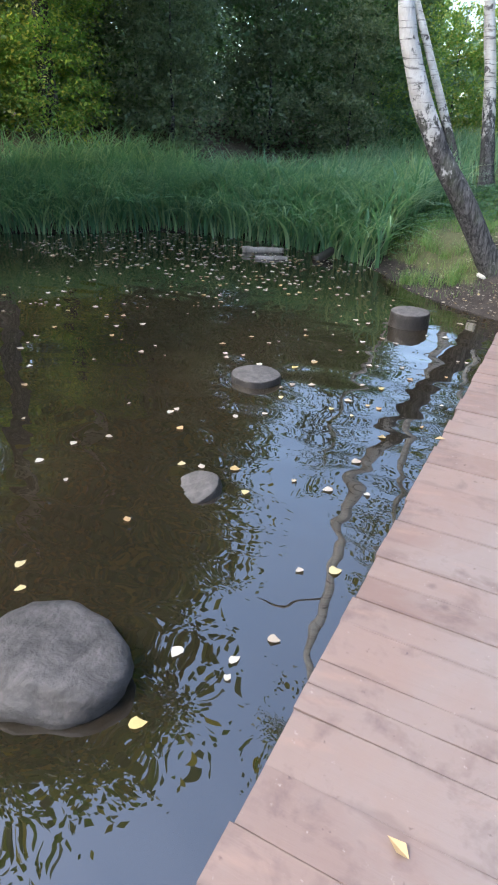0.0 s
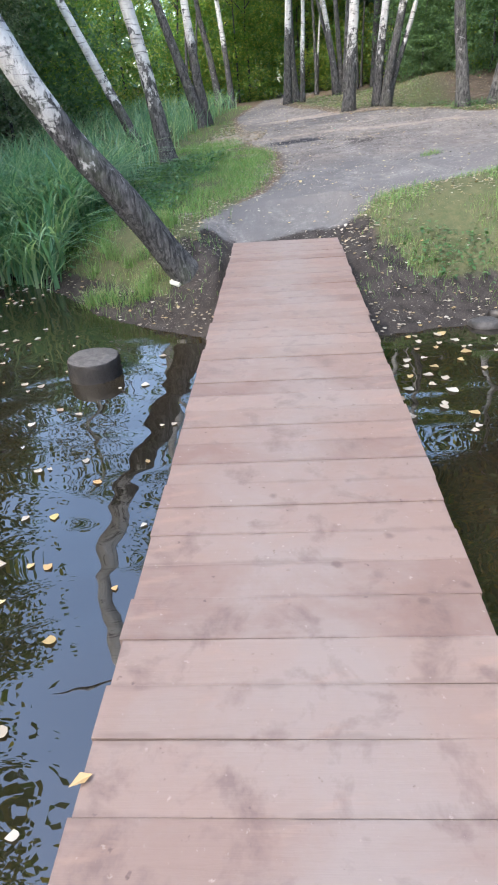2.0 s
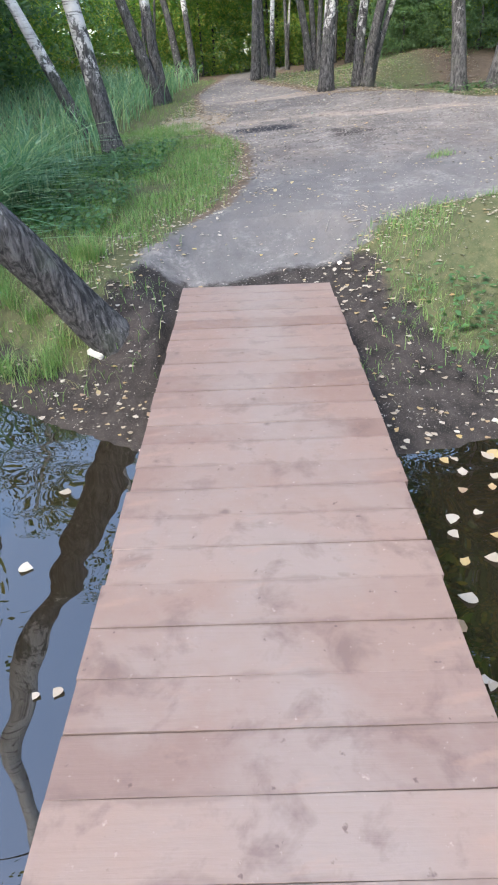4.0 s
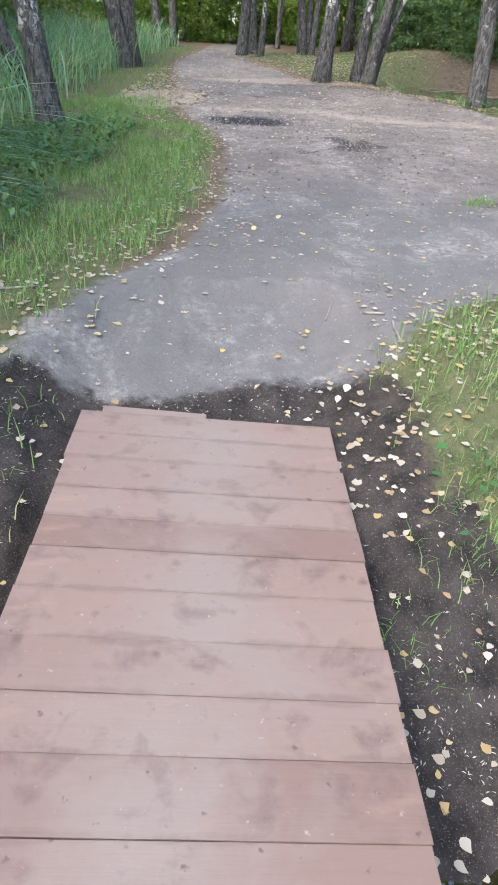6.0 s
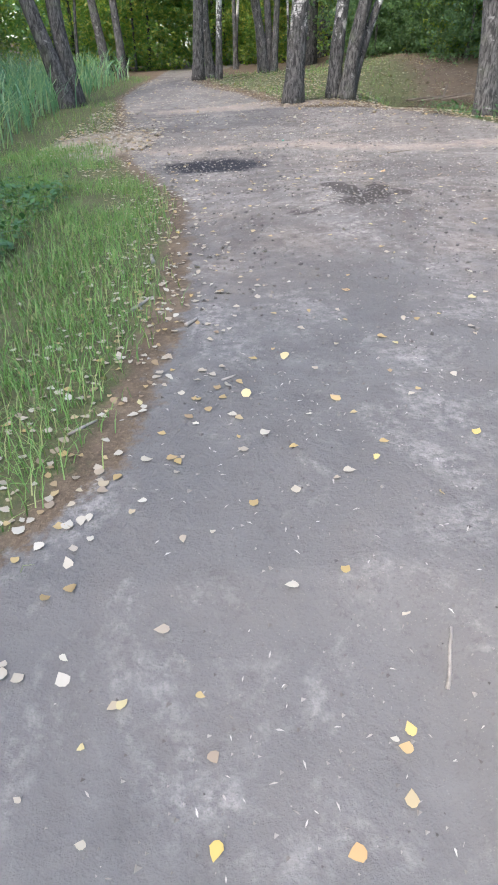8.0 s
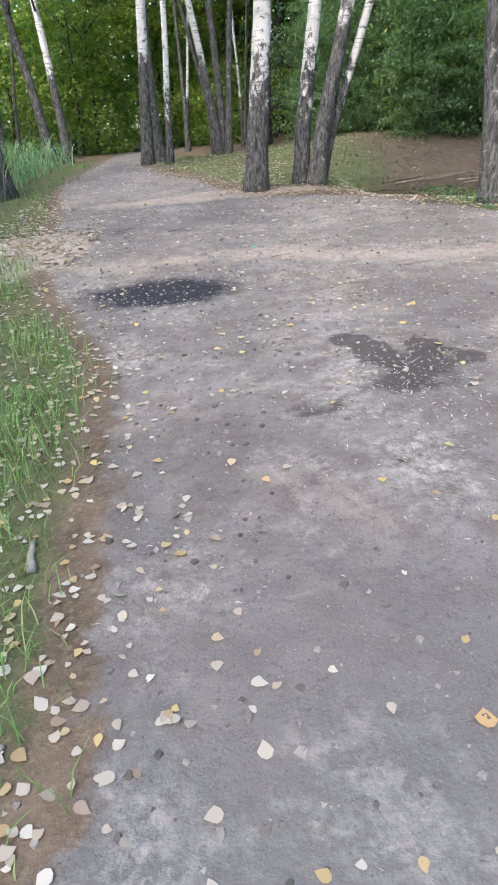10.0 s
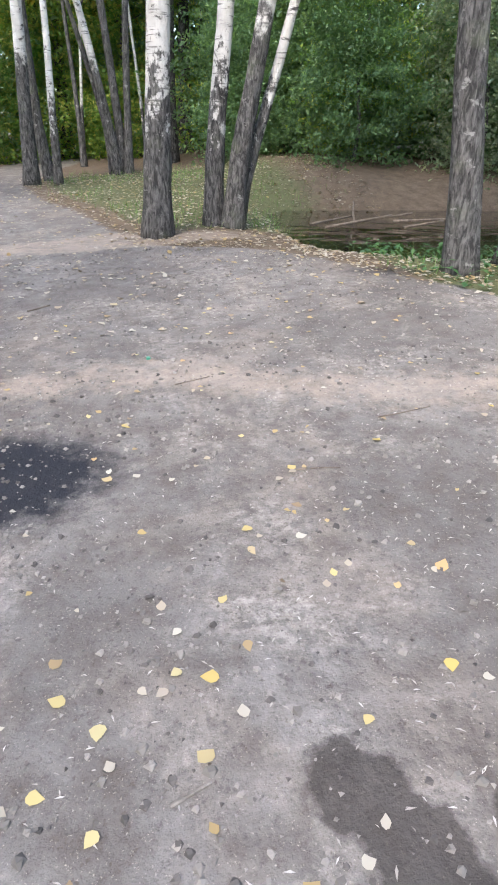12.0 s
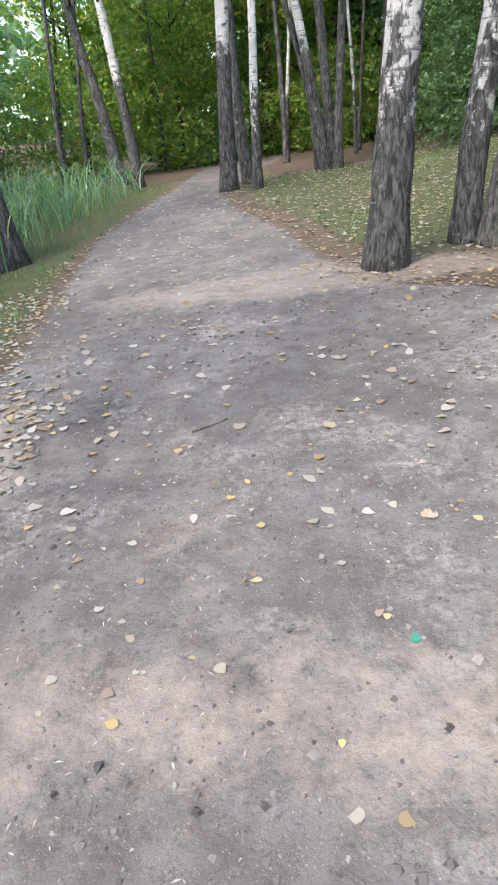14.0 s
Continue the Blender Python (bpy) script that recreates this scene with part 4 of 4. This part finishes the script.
def clods():
    """Loose lumps of earth, thumbnail size, most of them round the burnt spot."""
    f = scatter(g, 15000, -1.4, 3.6, 2.6, 12, lambda x, y: bare(x, y) * (0.45 + 0.55 * np.exp(-((x - 0.3) ** 2 + (y - 7.0) ** 2) / 0.9)), 1.3)
    n = len(f)
    r = (g.uniform(0.005, 0.017, n) * g.uniform(0.5, 1.2, n))[:, None, None]
    shape = np.array(((1, 0, -0.1), (0, 1, -0.1), (-1, 0, -0.1), (0, -1, -0.1), (0.45, 0.4, 0.62), (-0.5, 0.35, 0.7), (-0.35, -0.5, 0.55), (0.5, -0.4, 0.66)))
    v = f[:, None, :] + shape[None] * r * g.uniform(0.65, 1.35, (n, 8, 3))
    b = np.arange(n) * 8
    fs = np.concatenate([np.stack([b + q for q in face], 1) for face in ((0, 1, 5, 4), (1, 2, 6, 5), (2, 3, 7, 6), (3, 0, 4, 7), (4, 5, 6, 7))])
    tagged(new("soil_clods", mesh_of("soil_clods", v.reshape(-1, 3).tolist(), fs.tolist(), CLODS)), "loose lumps of grey earth on the path", "soil", kind="stuff")


clods()


def floating(n, box, keep, size, material, label):
    x, y = g.uniform(box[0], box[1], n), g.uniform(box[2], box[3], n)
    k = (g.uniform(0, 1, n) < keep(x, y)) & (y < shore(x) + 0.05) & (np.abs(x - 0.02 + 0.066 * y) > 0.66)
    c = np.stack([x[k], y[k], np.full(k.sum(), WATER_Z + 0.004)], 1)
    tagged(new("floating_leaves", leaf_rounds("floating_leaves", g, c, size, material, 0.985)), label, "leaves", kind="stuff")


def drift(x, y):
    a = np.array([noise.noise((p * 0.8, q * 0.8, 9)) for p, q in zip(x, y)])
    return np.clip(0.35 + 1.3 * a, 0.05, 1) * (0.25 + 0.75 * smooth(-1.0, -3.0, x))


floating(1500, (-11, -1.2, -7.5, 1.6), drift, 0.05, FALLEN, "pale birch leaves floating on the dark pond")
floating(600, (-9, -3, -2.2, 1.4), lambda x, y: 1 + 0 * x, 0.055, FALLEN, "drift of floating leaves before the reeds")
floating(60, (-2.6, -0.4, -10, -2), lambda x, y: 0.8 + 0 * x, 0.05, FALLEN, "pale leaves floating beside the boardwalk")
floating(26, (-2.2, -0.4, -10, -4), lambda x, y: 0.8 + 0 * x, 0.05, YELLOW, "yellow leaves floating beside the boardwalk")
floating(560, (0.6, 4.5, -6, -1.2), lambda x, y: np.clip(np.exp((y + 1.4) / 1.4), 0.10, 1), 0.07, FALLEN, "pale leaves floating in the muddy shallows")

# one curled yellow leaf on the planks
bm = bmesh.new()
vs = [bm.verts.new(p) for p in ((0, -0.03, 0), (0.017, -0.005, 0.01), (0.0, 0.034, 0.004), (-0.017, -0.005, 0.011))]
bm.faces.new((vs[0], vs[1], vs[2])), bm.faces.new((vs[0], vs[2], vs[3]))
me = bpy.data.meshes.new("fallen_leaf")
bm.to_mesh(me)
bm.free()
me.materials.append(YELLOW)
for x, y, a in ((0.86, -6.42, 20), (0.35, -8.3, 70), (-0.15, -6.2, 130)):
    leaf = tagged(new("fallen_leaf", me), "small yellow birch leaf lying on the planks", "leaf", "leaves on the boardwalk")
    leaf.matrix_world = pose(x, y, 0.004, 0, 0, a)


# ---- stumps, stones, logs ----
def stump(x, y, top, r, label, tilt=(0, 0), name="tree_stump", depth=0.5, group="stumps in the pond"):
    """A cut stump: bark with an uneven rim, and a paler sawn top with a crack."""
    foot = tagged(new(name), label, "stump", group)
    foot.matrix_world = pose(x, y, top, tilt[0], tilt[1], 0)
    n, vs, fs = 36, [], []
    zs = (-depth, -0.16, -0.07, -0.02, -0.004)
    for j, z in enumerate(zs):
        for i in range(n):
            w = 2 * math.pi * i / n
            rr = r * (1 + 0.07 * noise.noise((math.cos(w) * 1.3 + x, math.sin(w) * 1.3, z * 2)) + 0.03 * noise.noise((math.cos(w) * 6, math.sin(w) * 6 + x, z * 8)) + (0.10 if j == 0 else 0.03 if j == 1 else 0) - (0.035 if j == 4 else 0))
            vs.append((rr * math.cos(w), rr * math.sin(w), z))
    for j in range(len(zs) - 1):
        for i in range(n):
            k2 = (i + 1) % n
            fs.append((j * n + i, j * n + k2, (j + 1) * n + k2, (j + 1) * n + i))
    new("bark", mesh_of("bark", vs, fs, STUMP_SIDE, True)).parent = foot
    tv = [(0.965 * p[0], 0.965 * p[1], 0.004 * noise.noise((p[0] * 20, p[1] * 20, 0))) for p in vs[-n:]]
    mid = [(0.5 * p[0], 0.5 * p[1], 0.006 + 0.006 * noise.noise((p[0] * 20, p[1] * 20, 4))) for p in vs[-n:]]
    rim = [(p[0], p[1], -0.006) for p in vs[-n:]]
    allv = rim + tv + mid + [(0.01, 0, 0.004)]
    f = [(i, (i + 1) % n, n + (i + 1) % n, n + i) for i in range(n)] + [(n + i, n + (i + 1) % n, 2 * n + (i + 1) % n, 2 * n + i) for i in range(n)]
    f += [(2 * n + i, 2 * n + (i + 1) % n, 3 * n) for i in range(n)]
    ob = new("cut_top", mesh_of("cut_top", allv, f, STUMP_TOP, True))
    ob.parent = foot
    tagged(ob, "grey weathered sawn face")
    return foot


stump(-1.50, -2.40, -0.385, 0.225, "round dark stump rising clear of the pond water")
stump(-2.08, -4.85, -0.49, 0.22, "flat round stump barely above the pond water")
stump(-1.47, -6.62, -0.535, 0.17, "tilted stump half sunk in the pond", (14, -12))


def boulder(x, y, z, sx, sy, sz, label, seed, material=STONE, name="boulder", group=""):
    bm = bmesh.new()
    bmesh.ops.create_icosphere(bm, subdivisions=4, radius=1)
    for v in bm.verts:
        p = v.co.copy()
        k = 1 + 0.22 * noise.noise(p * 1.2 + Vector((seed, 0, 0))) + 0.06 * noise.noise(p * 4 + Vector((seed, 0, 0)))
        p = Vector((p.x * sx, p.y * sy, p.z * sz)) * k
        if p.z > 0.55 * sz:
            p.z = 0.55 * sz + (p.z - 0.55 * sz) * 0.25
        v.co = p
    for f in bm.faces:
        f.smooth = True
    me = bpy.data.meshes.new(name)
    bm.to_mesh(me)
    bm.free()
    me.materials.append(material)
    ob = tagged(new(name, me), label, "stone", group)
    ob.location = (x, y, z)
    return ob


boulder(-1.14, -8.06, -0.52, 0.34, 0.27, 0.18, "large dull grey boulder standing in the pond", 1)
boulder(1.95, -1.42, -0.55, 0.16, 0.11, 0.10, "half-sunk grey stone at the muddy shore", 6, group="stones at the shore")
boulder(2.5, -1.55, -0.56, 0.12, 0.10, 0.09, "small dark stone at the muddy shore", 9, group="stones at the shore")


def log(a, b, r, label, material=DEADWOOD, name="log", group="", seed=0):
    a, b = Vector(a), Vector(b)
    pts = [a.lerp(b, i / 8) + Vector((0, 0, 0.25 * r * noise.noise((i * 0.6, seed, 0)))) for i in range(9)]
    v, f = tube(pts, [r * (1 - 0.03 * i) for i in range(9)], 12, rough=0.25)
    return tagged(new(name, mesh_of(name, v, f, material, True)), label, "log", group)


log((-5.35, 0.15, -0.53), (-4.75, 0.55, -0.52), 0.075, "bleached log floating before the reeds", seed=1)
log((-4.85, -0.25, -0.545), (-4.4, 0.05, -0.545), 0.05, "thin pale log lying flush with the water", seed=2)
log((-4.0, 0.30, -0.56), (-3.85, 0.62, -0.42), 0.085, "short dark log end at the water's edge", STUMP_SIDE, seed=3)
log((2.0, -1.3, -0.50), (3.6, -1.05, -0.44), 0.055, "dark root lying along the muddy shore", STUMP_SIDE, "root", seed=4)

# small pale block beside the leaning birch
bm = bmesh.new()
bmesh.ops.create_cube(bm, size=1, matrix=Matrix.Diagonal((0.13, 0.07, 0.045, 1)))
bmesh.ops.bevel(bm, geom=bm.edges[:], offset=0.01, segments=2, affect="EDGES")
me = bpy.data.meshes.new("wood_offcut")
bm.to_mesh(me)
bm.free()
me.materials.append(PAPER)
ob = tagged(new("wood_offcut", me), "pale wooden offcut lying on the muddy bank", "wood")
ob.matrix_world = pose(-1.10, -0.80, lay(-1.10, -0.80) + 0.02, 8, 12, -25)

# bottle cap on the path
bm = bmesh.new()
bmesh.ops.create_cone(bm, cap_ends=True, segments=18, radius1=0.015, radius2=0.013, depth=0.012)
me = bpy.data.meshes.new("bottle_cap")
bm.to_mesh(me)
bm.free()
me.materials.append(CAP)
ob = tagged(new("bottle_cap", me), "green plastic bottle cap dropped on the path", "cap")
ob.matrix_world = pose(0.68, 8.42, lay(0.68, 8.42) + 0.006, 10, 5, 0)


def stick(x, y, length, angle, r, label, group, lift=0.0, pitch=0.0, material=DEADWOOD):
    """A slightly bent stick lying on the ground."""
    c, s = math.cos(radians(angle)), math.sin(radians(angle))
    pts = []
    for i in range(7):
        u = (i / 6 - 0.5) * length
        px_, py_ = x + c * u - s * 0.05 * length * noise.noise((i * 0.5, x, y)), y + s * u
        pts.append((px_, py_, max(lay(px_, py_), 0.735 if y > 11.5 else -9) + r * 0.7 + lift + pitch * (i / 6)))
    v, f = tube(pts, [r * (1 - 0.07 * i) for i in range(7)], 7)
    return tagged(new("stick", mesh_of("stick", v, f, material, True)), label, "stick", group)


for x, y, L, a, r, mt in ((-0.45, 3.28, 0.20, 60, 0.012, DEADWOOD), (-0.15, 2.95, 0.09, 55, 0.013, DEADWOOD), (-0.52, 2.0, 0.13, 40, 0.008, DEADWOOD), (0.05, 2.35, 0.07, 30, 0.006, DEADWOOD),
                          (0.62, 0.95, 0.14, 75, 0.006, DEADWOOD), (0.85, 0.8, 0.12, -30, 0.009, DEADWOOD), (0.95, 0.62, 0.16, 100, 0.008, DEADWOOD), (-0.48, 4.05, 0.16, 100, 0.016, DEADWOOD),
                          (1.9, 7.3, 0.3, 5, 0.004, TWIG), (1.3, 6.9, 0.2, -12, 0.004, TWIG), (2.4, 6.2, 0.2, 30, 0.004, TWIG), (0.9, 8.0, 0.22, 15, 0.004, TWIG), (0.9, 5.0, 0.08, 10, 0.004, DEADWOOD),
                          (1.15, 5.1, 0.09, 40, 0.004, DEADWOOD), (0.55, 5.55, 0.1, 15, 0.005, DEADWOOD), (-0.1, 9.9, 0.2, 30, 0.007, TWIG), (-1.2, 0.9, 0.2, 20, 0.009, DEADWOOD)):
    stick(x, y, L, a, r, "short bleached stick on the ground" if mt is DEADWOOD else "thin brown twig on the path", "sticks on the ground", material=mt)
# driftwood beside the brown pool
for x, y, L, a, p in ((4.2, 13.6, 1.5, 10, 0.25), (4.7, 13.9, 1.2, -25, 0.3), (4.0, 14.2, 1.6, 35, 0.1), (5.2, 13.5, 0.9, 5, 0.15), (4.5, 14.6, 1.1, 70, 0.4), (5.6, 14.2, 1.4, -10, 0.1)):
    stick(x, y, 0.75 * L, a, 0.022, "brown dead branch piled beside the brown pool", "branches by the pool", 0.05, 0.6 * p, TWIG)
